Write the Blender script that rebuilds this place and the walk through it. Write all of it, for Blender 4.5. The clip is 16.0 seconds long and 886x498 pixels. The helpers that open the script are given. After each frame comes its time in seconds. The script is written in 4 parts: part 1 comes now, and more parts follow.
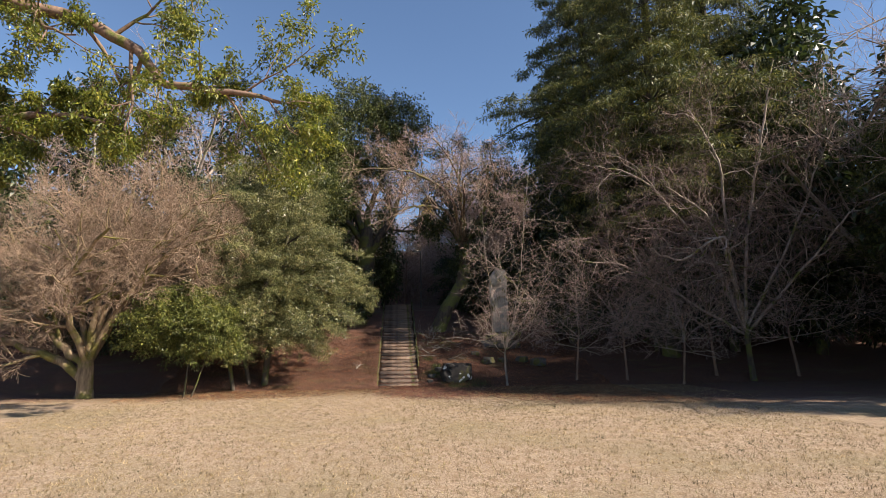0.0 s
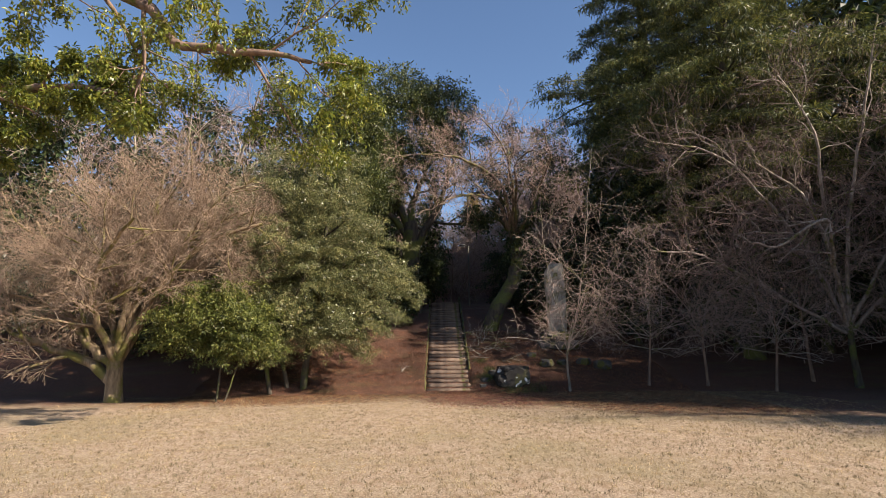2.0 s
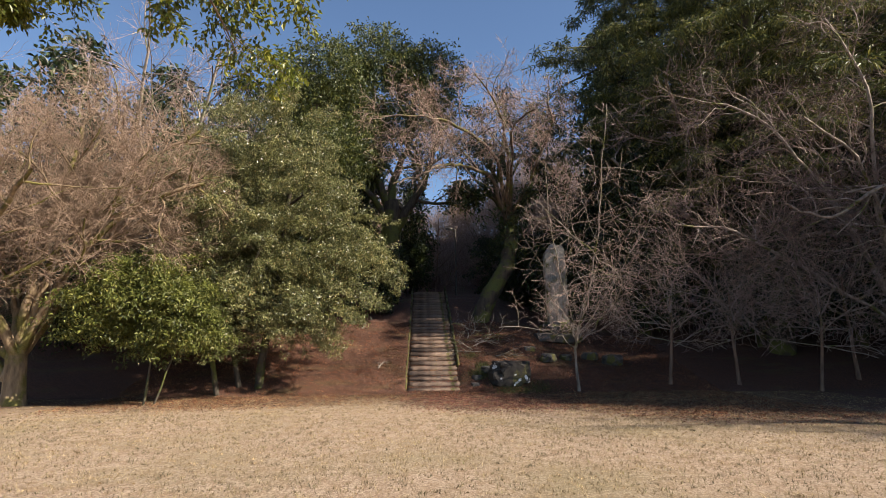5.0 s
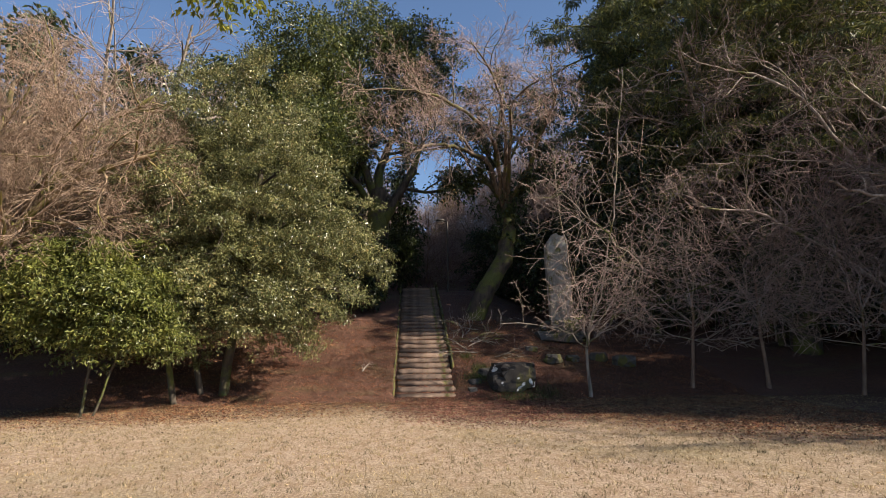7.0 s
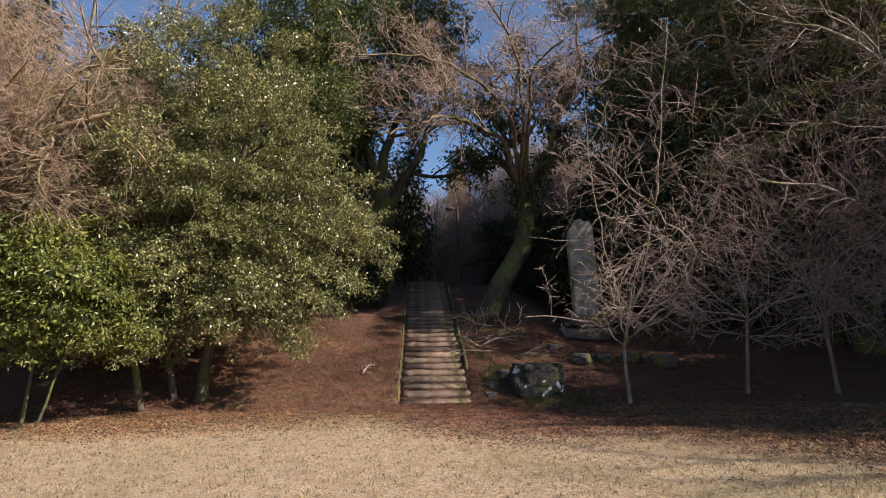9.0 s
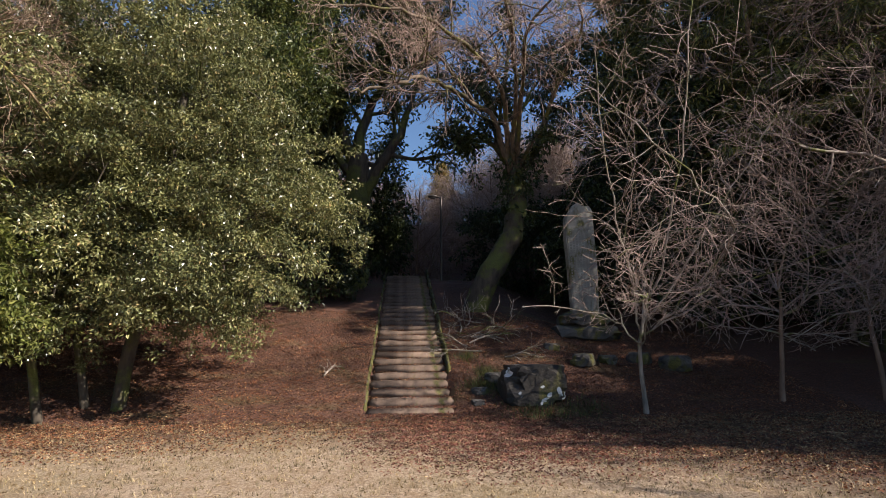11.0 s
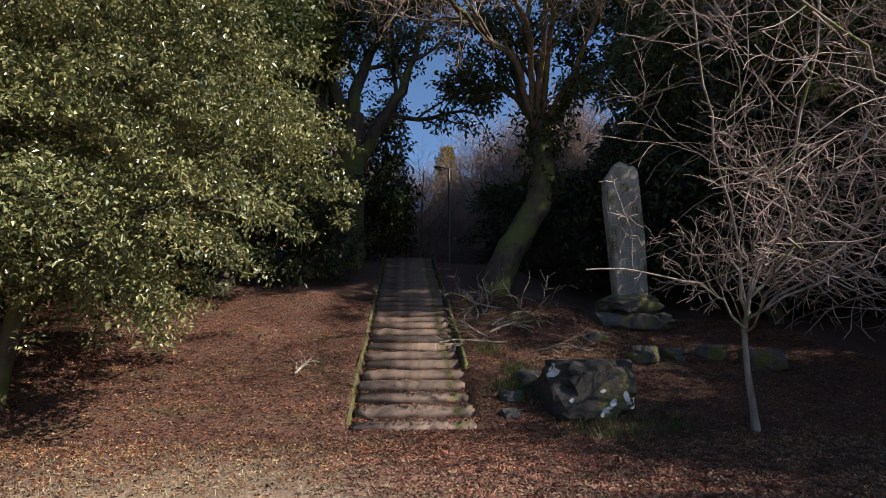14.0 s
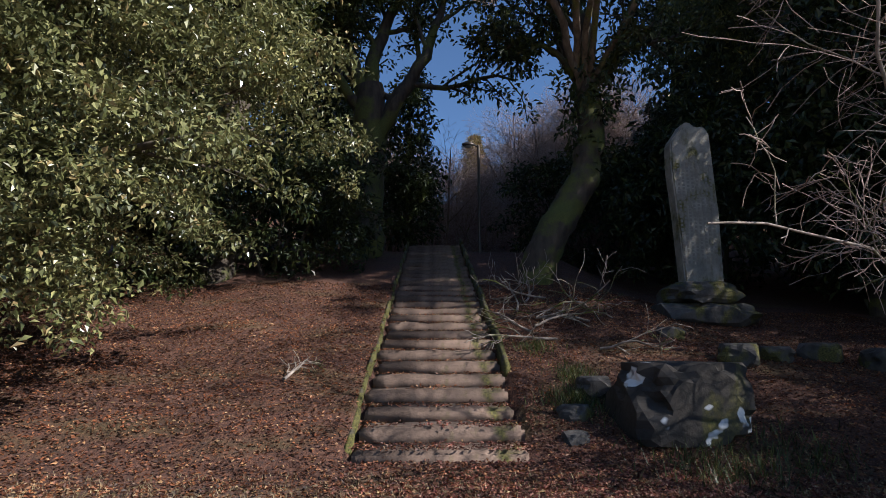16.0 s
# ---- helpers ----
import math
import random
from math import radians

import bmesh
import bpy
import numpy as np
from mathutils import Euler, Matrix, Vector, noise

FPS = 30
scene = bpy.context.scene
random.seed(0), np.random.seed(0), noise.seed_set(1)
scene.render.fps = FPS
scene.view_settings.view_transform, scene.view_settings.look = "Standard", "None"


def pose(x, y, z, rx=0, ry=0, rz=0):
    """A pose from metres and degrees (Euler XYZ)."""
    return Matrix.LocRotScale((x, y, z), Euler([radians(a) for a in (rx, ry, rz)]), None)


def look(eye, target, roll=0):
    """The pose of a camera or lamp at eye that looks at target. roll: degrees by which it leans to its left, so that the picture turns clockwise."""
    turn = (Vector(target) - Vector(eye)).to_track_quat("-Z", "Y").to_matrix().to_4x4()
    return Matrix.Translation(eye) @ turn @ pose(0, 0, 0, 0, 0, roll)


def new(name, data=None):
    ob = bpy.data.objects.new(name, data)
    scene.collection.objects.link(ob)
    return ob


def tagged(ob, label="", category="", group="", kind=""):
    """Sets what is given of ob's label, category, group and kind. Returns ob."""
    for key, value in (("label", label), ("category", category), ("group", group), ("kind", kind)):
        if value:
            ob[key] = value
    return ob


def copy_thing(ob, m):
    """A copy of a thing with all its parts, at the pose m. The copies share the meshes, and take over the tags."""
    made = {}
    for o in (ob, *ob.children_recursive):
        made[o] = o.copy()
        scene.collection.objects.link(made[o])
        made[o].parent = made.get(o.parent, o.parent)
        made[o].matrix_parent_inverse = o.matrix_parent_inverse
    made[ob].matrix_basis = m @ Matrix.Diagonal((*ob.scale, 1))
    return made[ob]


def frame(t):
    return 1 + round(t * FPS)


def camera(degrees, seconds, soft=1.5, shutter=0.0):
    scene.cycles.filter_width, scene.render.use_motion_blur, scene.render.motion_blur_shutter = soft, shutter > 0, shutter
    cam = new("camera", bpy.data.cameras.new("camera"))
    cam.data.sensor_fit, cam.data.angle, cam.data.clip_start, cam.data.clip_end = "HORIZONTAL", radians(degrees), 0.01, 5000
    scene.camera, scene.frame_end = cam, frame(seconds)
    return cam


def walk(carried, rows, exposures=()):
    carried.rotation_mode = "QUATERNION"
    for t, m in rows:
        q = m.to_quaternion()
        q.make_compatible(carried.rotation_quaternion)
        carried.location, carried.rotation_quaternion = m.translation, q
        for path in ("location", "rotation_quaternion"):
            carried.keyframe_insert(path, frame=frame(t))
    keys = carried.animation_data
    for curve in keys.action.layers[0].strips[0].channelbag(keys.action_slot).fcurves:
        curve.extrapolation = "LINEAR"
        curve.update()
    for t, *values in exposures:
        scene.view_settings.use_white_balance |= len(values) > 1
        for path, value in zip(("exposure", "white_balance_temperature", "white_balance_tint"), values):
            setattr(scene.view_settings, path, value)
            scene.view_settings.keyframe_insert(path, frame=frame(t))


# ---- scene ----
cam = camera(76.7, 16.0, 0.7)
PATH = [
    (0, (-0.089, -22.403, 1.578), (0.076, -20.439, 1.921), -0.7),
    (0.5, (-0.136, -21.893, 1.615), (0.015, -19.929, 1.959), -0.7),
    (1, (-0.173, -21.304, 1.601), (-0.064, -19.337, 1.945), -0.7),
    (1.5, (-0.211, -20.774, 1.656), (-0.147, -18.804, 1.999), -0.7),
    (2, (-0.267, -20.232, 1.592), (-0.255, -18.263, 1.938), -0.6),
    (2.5, (-0.318, -19.695, 1.561), (-0.277, -17.725, 1.903), -0.7),
    (3, (-0.348, -19.143, 1.511), (-0.291, -17.173, 1.852), -0.7),
    (3.5, (-0.351, -18.615, 1.513), (-0.289, -16.645, 1.854), -0.7),
    (4, (-0.389, -18.045, 1.464), (-0.328, -16.075, 1.804), -0.6),
    (4.2, (-0.382, -17.807, 1.437), (-0.32, -15.837, 1.777), -0.6),
    (6.3, (-0.299, -15.463, 1.357), (-0.19, -13.496, 1.702), -0.7),
    (6.5, (-0.322, -15.277, 1.374), (-0.209, -13.311, 1.719), -0.8),
    (7, (-0.378, -14.734, 1.35), (-0.263, -12.767, 1.694), -0.7),
    (7.5, (-0.354, -14.223, 1.38), (-0.245, -12.256, 1.724), -0.7),
    (8, (-0.382, -13.69, 1.354), (-0.285, -11.722, 1.696), -0.7),
    (8.5, (-0.401, -13.159, 1.346), (-0.308, -11.192, 1.691), -0.7),
    (9, (-0.379, -12.597, 1.302), (-0.29, -10.629, 1.646), -0.7),
    (9.2, (-0.336, -12.389, 1.28), (-0.251, -10.421, 1.627), -0.7),
    (11.3, (-0.16, -9.984, 1.134), (-0.011, -8.022, 1.491), -0.4),
    (11.5, (-0.151, -9.767, 1.097), (-0.003, -7.804, 1.452), -0.4),
    (12, (-0.154, -9.186, 1.08), (-0.004, -7.224, 1.434), -0.3),
    (12.5, (-0.152, -8.69, 1.077), (0.001, -6.728, 1.432), -0.3),
    (13, (-0.153, -8.139, 1.051), (0.001, -6.177, 1.407), -0.2),
    (13.5, (-0.14, -7.653, 1.068), (0.006, -5.69, 1.422), -0.3),
    (14, (-0.137, -7.096, 1.055), (-0.001, -5.132, 1.406), -0.2),
    (14.5, (-0.156, -6.608, 1.091), (-0.024, -4.642, 1.437), -0.1),
    (15, (-0.157, -6.067, 1.068), (-0.036, -4.101, 1.414), -0.2),
    (15.5, (-0.103, -5.566, 1.076), (-0.04, -3.597, 1.421), -0.2),
    (16, (-0.081, -5.021, 1.054), (-0.041, -3.052, 1.399), -0.1),
]
walk(cam, [(t, look(eye, target, roll)) for t, eye, target, roll in PATH], [(0.0, 1.29, 6680, 12), (6.0, 1.23, 6680, 12), (9.0, 1.16, 6560, 12), (12.0, 1.1, 6250, 12), (14.0, 1.0, 6050, 12), (16.0, 0.82, 5700, 12)])

# ---- light ----
SUN_EL, SUN_AZ = radians(36), Vector((0.90, -0.43, 0.0)).normalized()
world = bpy.data.worlds.new("sky")
scene.world = world
world.use_nodes = True
wn = world.node_tree.nodes
sky = wn.new("ShaderNodeTexSky")
sky.sky_type, sky.sun_disc = "NISHITA", False
sky.sun_elevation, sky.sun_rotation = SUN_EL, math.atan2(SUN_AZ.x, SUN_AZ.y)
sky.air_density, sky.dust_density, sky.ozone_density = 1.0, 0.25, 4.0
wn["Background"].inputs["Strength"].default_value = 0.069
world.node_tree.links.new(sky.outputs["Color"], wn["Background"].inputs["Color"])
sun = new("sun", bpy.data.lights.new("sun", "SUN"))
sun.data.energy, sun.data.angle, sun.data.color = 5.0, radians(0.5), (1.0, 0.90, 0.76)
sun_dir = Vector((SUN_AZ.x * math.cos(SUN_EL), SUN_AZ.y * math.cos(SUN_EL), math.sin(SUN_EL)))
sun.matrix_world = look((0, 0, 60), Vector((0, 0, 60)) - sun_dir)


# ---- materials ----
def material(name, rough=0.9):
    m = bpy.data.materials.new(name)
    m.use_nodes = True
    nt = m.node_tree
    b = nt.nodes["Principled BSDF"]
    b.inputs["Roughness"].default_value = rough
    return m, nt, b


def node(nt, kind, **values):
    n = nt.nodes.new(kind)
    for key, v in values.items():
        n.inputs[key.replace("_", " ")].default_value = v
    return n


def ramp(nt, source, stops):
    r = nt.nodes.new("ShaderNodeValToRGB")
    e = r.color_ramp.elements
    while len(e) < len(stops):
        e.new(0.5)
    for k, (pos, col) in zip(e, stops):
        k.position, k.color = pos, (*col, 1)
    nt.links.new(source, r.inputs["Fac"])
    return r.outputs["Color"]


def mix(nt, fac, a, b):
    m = nt.nodes.new("ShaderNodeMix")
    m.data_type = "RGBA"
    for sock, v in ((m.inputs[0], fac), (m.inputs[6], a), (m.inputs[7], b)):
        if isinstance(v, (int, float)):
            sock.default_value = v
        elif isinstance(v, tuple):
            sock.default_value = (*v, 1)
        else:
            nt.links.new(v, sock)
    return m.outputs[2]


def noise_at(nt, scale, detail=4.0, stretch=None, rough=0.55):
    co = nt.nodes.new("ShaderNodeTexCoord").outputs["Object"]
    if stretch:
        mp = nt.nodes.new("ShaderNodeMapping")
        mp.inputs["Scale"].default_value = stretch
        nt.links.new(co, mp.inputs["Vector"])
        co = mp.outputs["Vector"]
    n = node(nt, "ShaderNodeTexNoise", Scale=scale, Detail=detail, Roughness=rough)
    nt.links.new(co, n.inputs["Vector"])
    return n.outputs["Fac"]


def bump(nt, b, height, strength, dist):
    u = node(nt, "ShaderNodeBump", Strength=strength, Distance=dist)
    nt.links.new(height, u.inputs["Height"])
    nt.links.new(u.outputs["Normal"], b.inputs["Normal"])


def bark(name, dark, light, moss=0.0, moss_col=(0.13, 0.14, 0.03)):
    m, nt, b = material(name, 0.9)
    grain = noise_at(nt, 9.0, 6.0, (1, 1, 0.25))
    col = ramp(nt, grain, [(0.3, dark), (0.7, light)])
    if moss:
        patch = noise_at(nt, 1.6, 5.0)
        sel = ramp(nt, patch, [(0.62 - 0.3 * moss, (0, 0, 0)), (0.72 - 0.3 * moss, (1, 1, 1))])
        fine = noise_at(nt, 40.0, 3.0)
        mcol = ramp(nt, fine, [(0.3, tuple(0.5 * c for c in moss_col)), (0.7, moss_col)])
        col = mix(nt, sel, col, mcol)
    nt.links.new(col, b.inputs["Base Color"])
    bump(nt, b, grain, 0.8, 0.02)
    return m


def leaf_material(name, stops, rough=0.4, through_light=0.3):
    m, nt, b = material(name, rough)
    geo = nt.nodes.new("ShaderNodeNewGeometry")
    col = ramp(nt, geo.outputs["Random Per Island"], stops)
    big = noise_at(nt, 0.7, 3.0)
    tone = ramp(nt, big, [(0.3, (0.62, 0.66, 0.6)), (0.7, (1.2, 1.15, 1.0))])
    mul = nt.nodes.new("ShaderNodeMix")
    mul.data_type, mul.blend_type = "RGBA", "MULTIPLY"
    mul.inputs[0].default_value = 1.0
    nt.links.new(col, mul.inputs[6])
    spray = ramp(nt, noise_at(nt, 4.5, 3.0), [(0.36, (0.5, 0.52, 0.5)), (0.62, (1.35, 1.32, 1.25))])
    both = nt.nodes.new("ShaderNodeMix")
    both.data_type, both.blend_type = "RGBA", "MULTIPLY"
    both.inputs[0].default_value = 1.0
    nt.links.new(tone, both.inputs[6])
    nt.links.new(spray, both.inputs[7])
    nt.links.new(both.outputs[2], mul.inputs[7])
    nt.links.new(mul.outputs[2], b.inputs["Base Color"])
    tr = nt.nodes.new("ShaderNodeBsdfTranslucent")
    nt.links.new(mul.outputs[2], tr.inputs["Color"])
    ms = nt.nodes.new("ShaderNodeMixShader")
    ms.inputs[0].default_value = through_light
    nt.links.new(b.outputs["BSDF"], ms.inputs[1])
    nt.links.new(tr.outputs["BSDF"], ms.inputs[2])
    nt.links.new(ms.outputs["Shader"], nt.nodes["Material Output"].inputs["Surface"])
    return m


BARK_MAPLE = bark("bark_mossy_maple", (0.10, 0.07, 0.042), (0.36, 0.26, 0.16), 0.5, (0.21, 0.185, 0.05))
BARK_PALE = bark("bark_pale", (0.12, 0.095, 0.075), (0.38, 0.32, 0.27), 0.3)
BARK_BROWN = bark("bark_brown", (0.09, 0.055, 0.04), (0.26, 0.17, 0.12), 0.3)
BARK_ARCH = bark("bark_arching_limb", (0.05, 0.037, 0.026), (0.20, 0.145, 0.10), 0.45, (0.15, 0.14, 0.035))
BARK_DARK = bark("bark_dark", (0.03, 0.024, 0.018), (0.09, 0.07, 0.05), 0.55, (0.12, 0.13, 0.03))
TWIG_PINK = bark("twig_pinkish", (0.12, 0.08, 0.056), (0.36, 0.255, 0.18))
TWIG_GREY = bark("twig_grey", (0.13, 0.088, 0.07), (0.40, 0.30, 0.255))
TWIG_DUSK = bark("twig_dusky", (0.065, 0.043, 0.036), (0.24, 0.165, 0.138))
TWIG_BROWN = bark("twig_brown", (0.15, 0.095, 0.072), (0.42, 0.30, 0.235))
LEAF_CAMELLIA = leaf_material("leaf_camellia", [(0, (0.07, 0.082, 0.034)), (0.55, (0.18, 0.19, 0.085)), (0.92, (0.31, 0.31, 0.165)), (1, (0.33, 0.24, 0.13))], 0.29, 0.15)
LEAF_BRIGHT = leaf_material("leaf_bright", [(0, (0.085, 0.105, 0.03)), (0.6, (0.175, 0.20, 0.055)), (1, (0.31, 0.31, 0.11))], 0.4, 0.35)
LEAF_CAMPHOR = leaf_material("leaf_camphor", [(0, (0.08, 0.11, 0.02)), (0.5, (0.17, 0.20, 0.03)), (1, (0.32, 0.31, 0.06))], 0.4, 0.4)
LEAF_DARK = leaf_material("leaf_dark", [(0, (0.018, 0.03, 0.012)), (0.6, (0.04, 0.06, 0.02)), (1, (0.09, 0.11, 0.035))], 0.42, 0.25)
LEAF_OAK = leaf_material("leaf_oak", [(0, (0.035, 0.05, 0.017)), (0.6, (0.09, 0.115, 0.035)), (1, (0.20, 0.20, 0.07))], 0.42, 0.3)
LEAF_FIR = leaf_material("leaf_fir", [(0, (0.045, 0.062, 0.022)), (0.6, (0.115, 0.135, 0.04)), (1, (0.26, 0.25, 0.07))], 0.5, 0.2)
LEAF_GOLD = leaf_material("leaf_gold", [(0, (0.14, 0.10, 0.02)), (0.6, (0.30, 0.21, 0.04)), (1, (0.42, 0.32, 0.08))], 0.5, 0.3)
LEAF_LITTER = leaf_material("leaf_litter", [(0, (0.03, 0.014, 0.009)), (0.4, (0.13, 0.043, 0.022)), (0.75, (0.27, 0.10, 0.046)), (1, (0.37, 0.24, 0.14))], 0.6, 0.15)
LEAF_TAN = leaf_material("leaf_tan", [(0, (0.15, 0.09, 0.05)), (0.5, (0.27, 0.18, 0.10)), (1, (0.48, 0.37, 0.24))], 0.6, 0.15)
LEAF_RED = leaf_material("leaf_red", [(0, (0.11, 0.035, 0.03)), (0.6, (0.24, 0.085, 0.07)), (1, (0.38, 0.20, 0.15))], 0.6, 0.15)
GRASS_DRY = leaf_material("grass_dry", [(0, (0.16, 0.11, 0.065)), (0.5, (0.31, 0.235, 0.155)), (0.9, (0.46, 0.365, 0.255)), (1, (0.16, 0.16, 0.06))], 0.7, 0.2)


def ground_material():
    m, nt, b = material("ground_cover", 0.95)
    co = nt.nodes.new("ShaderNodeTexCoord").outputs["Object"]
    sep = nt.nodes.new("ShaderNodeSeparateXYZ")
    nt.links.new(co, sep.inputs[0])
    fine = noise_at(nt, 34.0, 8.0, (1.0, 0.6, 1.0), 0.78)
    mid = noise_at(nt, 2.2, 5.0)
    broad = noise_at(nt, 0.35, 4.0)
    straw = ramp(nt, fine, [(0.30, (0.06, 0.042, 0.022)), (0.46, (0.26, 0.188, 0.125)), (0.66, (0.50, 0.39, 0.285))])
    green = ramp(nt, fine, [(0.3, (0.045, 0.05, 0.014)), (0.7, (0.19, 0.175, 0.055))])
    worn = ramp(nt, fine, [(0.3, (0.12, 0.07, 0.036)), (0.7, (0.32, 0.215, 0.125))])
    grass = mix(nt, ramp(nt, mid, [(0.45, (0, 0, 0)), (0.75, (0.55, 0.55, 0.55))]), straw, worn)
    tuft = noise_at(nt, 7.0, 6.0, (1.0, 0.55, 1.0), 0.75)
    grass = mix(nt, ramp(nt, tuft, [(0.40, (0.75, 0.75, 0.75)), (0.52, (0, 0, 0))]), grass, worn)
    grass = mix(nt, ramp(nt, broad, [(0.46, (0, 0, 0)), (0.68, (0.4, 0.4, 0.4))]), grass, green)
    speck = noise_at(nt, 26.0, 5.0, None, 0.8)
    litter = ramp(nt, speck, [(0.3, (0.016, 0.009, 0.007)), (0.48, (0.07, 0.03, 0.019)), (0.6, (0.15, 0.066, 0.038)), (0.75, (0.22, 0.13, 0.08))])
    # the litter begins where the bank leaves the lawn
    wob = node(nt, "ShaderNodeMath")
    wob.operation = "MULTIPLY_ADD"
    nt.links.new(mid, wob.inputs[0])
    wob.inputs[1].default_value = 3.2
    nt.links.new(sep.outputs["Y"], wob.inputs[2])
    # it reaches further out under the trees at either side
    far = nt.nodes.new("ShaderNodeMath")
    far.operation = "ABSOLUTE"
    nt.links.new(sep.outputs["X"], far.inputs[0])
    reach = nt.nodes.new("ShaderNodeMapRange")
    for key, v in (("From Min", 1.5), ("From Max", 8.0), ("To Min", 0.0), ("To Max", 1.3)):
        reach.inputs[key].default_value = v
    nt.links.new(far.outputs[0], reach.inputs["Value"])
    both = nt.nodes.new("ShaderNodeMath")
    nt.links.new(wob.outputs[0], both.inputs[0])
    nt.links.new(reach.outputs["Result"], both.inputs[1])
    east = nt.nodes.new("ShaderNodeMapRange")
    for key, v in (("From Min", 0.0), ("From Max", 5.0), ("To Min", 0.0), ("To Max", 4.4)):
        east.inputs[key].default_value = v
    nt.links.new(sep.outputs["X"], east.inputs["Value"])
    total = nt.nodes.new("ShaderNodeMath")
    nt.links.new(both.outputs[0], total.inputs[0])
    nt.links.new(east.outputs["Result"], total.inputs[1])
    mossy = noise_at(nt, 1.1, 4.0, (0.5, 1.3, 1.0))
    litter = mix(nt, ramp(nt, mossy, [(0.52, (0, 0, 0)), (0.66, (0.3, 0.3, 0.3))]), litter, green)
    edge = nt.nodes.new("ShaderNodeMapRange")
    edge.inputs["From Min"].default_value, edge.inputs["From Max"].default_value = -1.5, 1.2
    nt.links.new(total.outputs[0], edge.inputs["Value"])
    nt.links.new(mix(nt, edge.outputs["Result"], grass, litter), b.inputs["Base Color"])
    bump(nt, b, fine, 0.9, 0.03)
    return m


def stone_material(name, dark, light, moss=0.0, lichen=0.0, scale=5.0):
    m, nt, b = material(name, 0.88)
    g = noise_at(nt, scale, 8.0, None, 0.65)
    col = ramp(nt, g, [(0.3, dark), (0.7, light)])
    fine = noise_at(nt, scale * 9, 4.0)
    if moss:
        s = noise_at(nt, scale * 0.55, 5.0, (1.3, 1, 0.8))
        mc = ramp(nt, fine, [(0.3, (0.035, 0.035, 0.01)), (0.7, (0.15, 0.135, 0.03))])
        col = mix(nt, ramp(nt, s, [(0.66 - 0.3 * moss, (0, 0, 0)), (0.76 - 0.3 * moss, (1, 1, 1))]), col, mc)
    if lichen:
        s = noise_at(nt, scale * 0.8, 3.0, (1, 1, 1.1))
        col = mix(nt, ramp(nt, s, [(0.68 - 0.2 * lichen, (0, 0, 0)), (0.70 - 0.2 * lichen, (1, 1, 1))]), col, (0.62, 0.62, 0.62))
    nt.links.new(col, b.inputs["Base Color"])
    bump(nt, b, fine, 0.6, 0.012)
    return m


GROUND = ground_material()
STEP_STONE = stone_material("step_stone", (0.05, 0.033, 0.025), (0.23, 0.157, 0.115), 0.1, 0.0, 3.2)
KERB_STONE = stone_material("kerb_stone", (0.05, 0.042, 0.03), (0.15, 0.12, 0.09), 0.95)
ROCK_STONE = stone_material("rock_stone", (0.014, 0.012, 0.010), (0.06, 0.05, 0.042), 0.28, 0.42, 2.6)
STELE_STONE = stone_material("stele_stone", (0.17, 0.16, 0.135), (0.40, 0.375, 0.315), 0.42, 0.0, 3.0)
DARK_STONE = stone_material("dark_stone", (0.03, 0.027, 0.024), (0.12, 0.11, 0.10), 0.5)
CARVED, _nt, _b = material("carved_groove", 0.95)
_b.inputs["Base Color"].default_value = (0.24, 0.22, 0.185, 1)
METAL, _nt, _b = material("lamp_metal", 0.5)
_b.inputs["Base Color"].default_value, _b.inputs["Metallic"].default_value = (0.10, 0.09, 0.08, 1), 0.6
GLASS, _nt, _b = material("lamp_diffuser", 0.35)
_b.inputs["Base Color"].default_value = (0.6, 0.6, 0.58, 1)


# ---- mesh helpers ----
def mesh_of(name, verts, faces, mat, smooth=False):
    """A mesh from an (n, 3) array and an (m, k) array of corners."""
    me = bpy.data.meshes.new(name)
    verts, faces = np.asarray(verts, dtype=np.float32), np.asarray(faces, dtype=np.int32)
    k = faces.shape[1]
    me.vertices.add(len(verts))
    me.vertices.foreach_set("co", verts.ravel())
    me.loops.add(faces.size)
    me.loops.foreach_set("vertex_index", faces.ravel())
    me.polygons.add(len(faces))
    me.polygons.foreach_set("loop_start", np.arange(0, faces.size, k, dtype=np.int32))
    me.polygons.foreach_set("use_smooth", np.full(len(faces), smooth))
    me.materials.append(mat)
    me.update(calc_edges=True)
    return me


def part_of(name, me, parent, label="", kind=""):
    ob = new(name, me)
    ob.parent = parent
    return tagged(ob, label, kind=kind)


def part(name, bm, mat, parent, label="", smooth=False):
    me = bpy.data.meshes.new(name)
    bm.to_mesh(me)
    bm.free()
    me.materials.append(mat)
    if smooth:
        me.polygons.foreach_set("use_smooth", np.full(len(me.polygons), True))
    return part_of(name, me, parent, label)


def thing(name, label, category, m, group="", kind=""):
    ob = new(name)
    ob.empty_display_size = 0.2
    ob.matrix_basis = m
    return tagged(ob, label, category, group, kind)


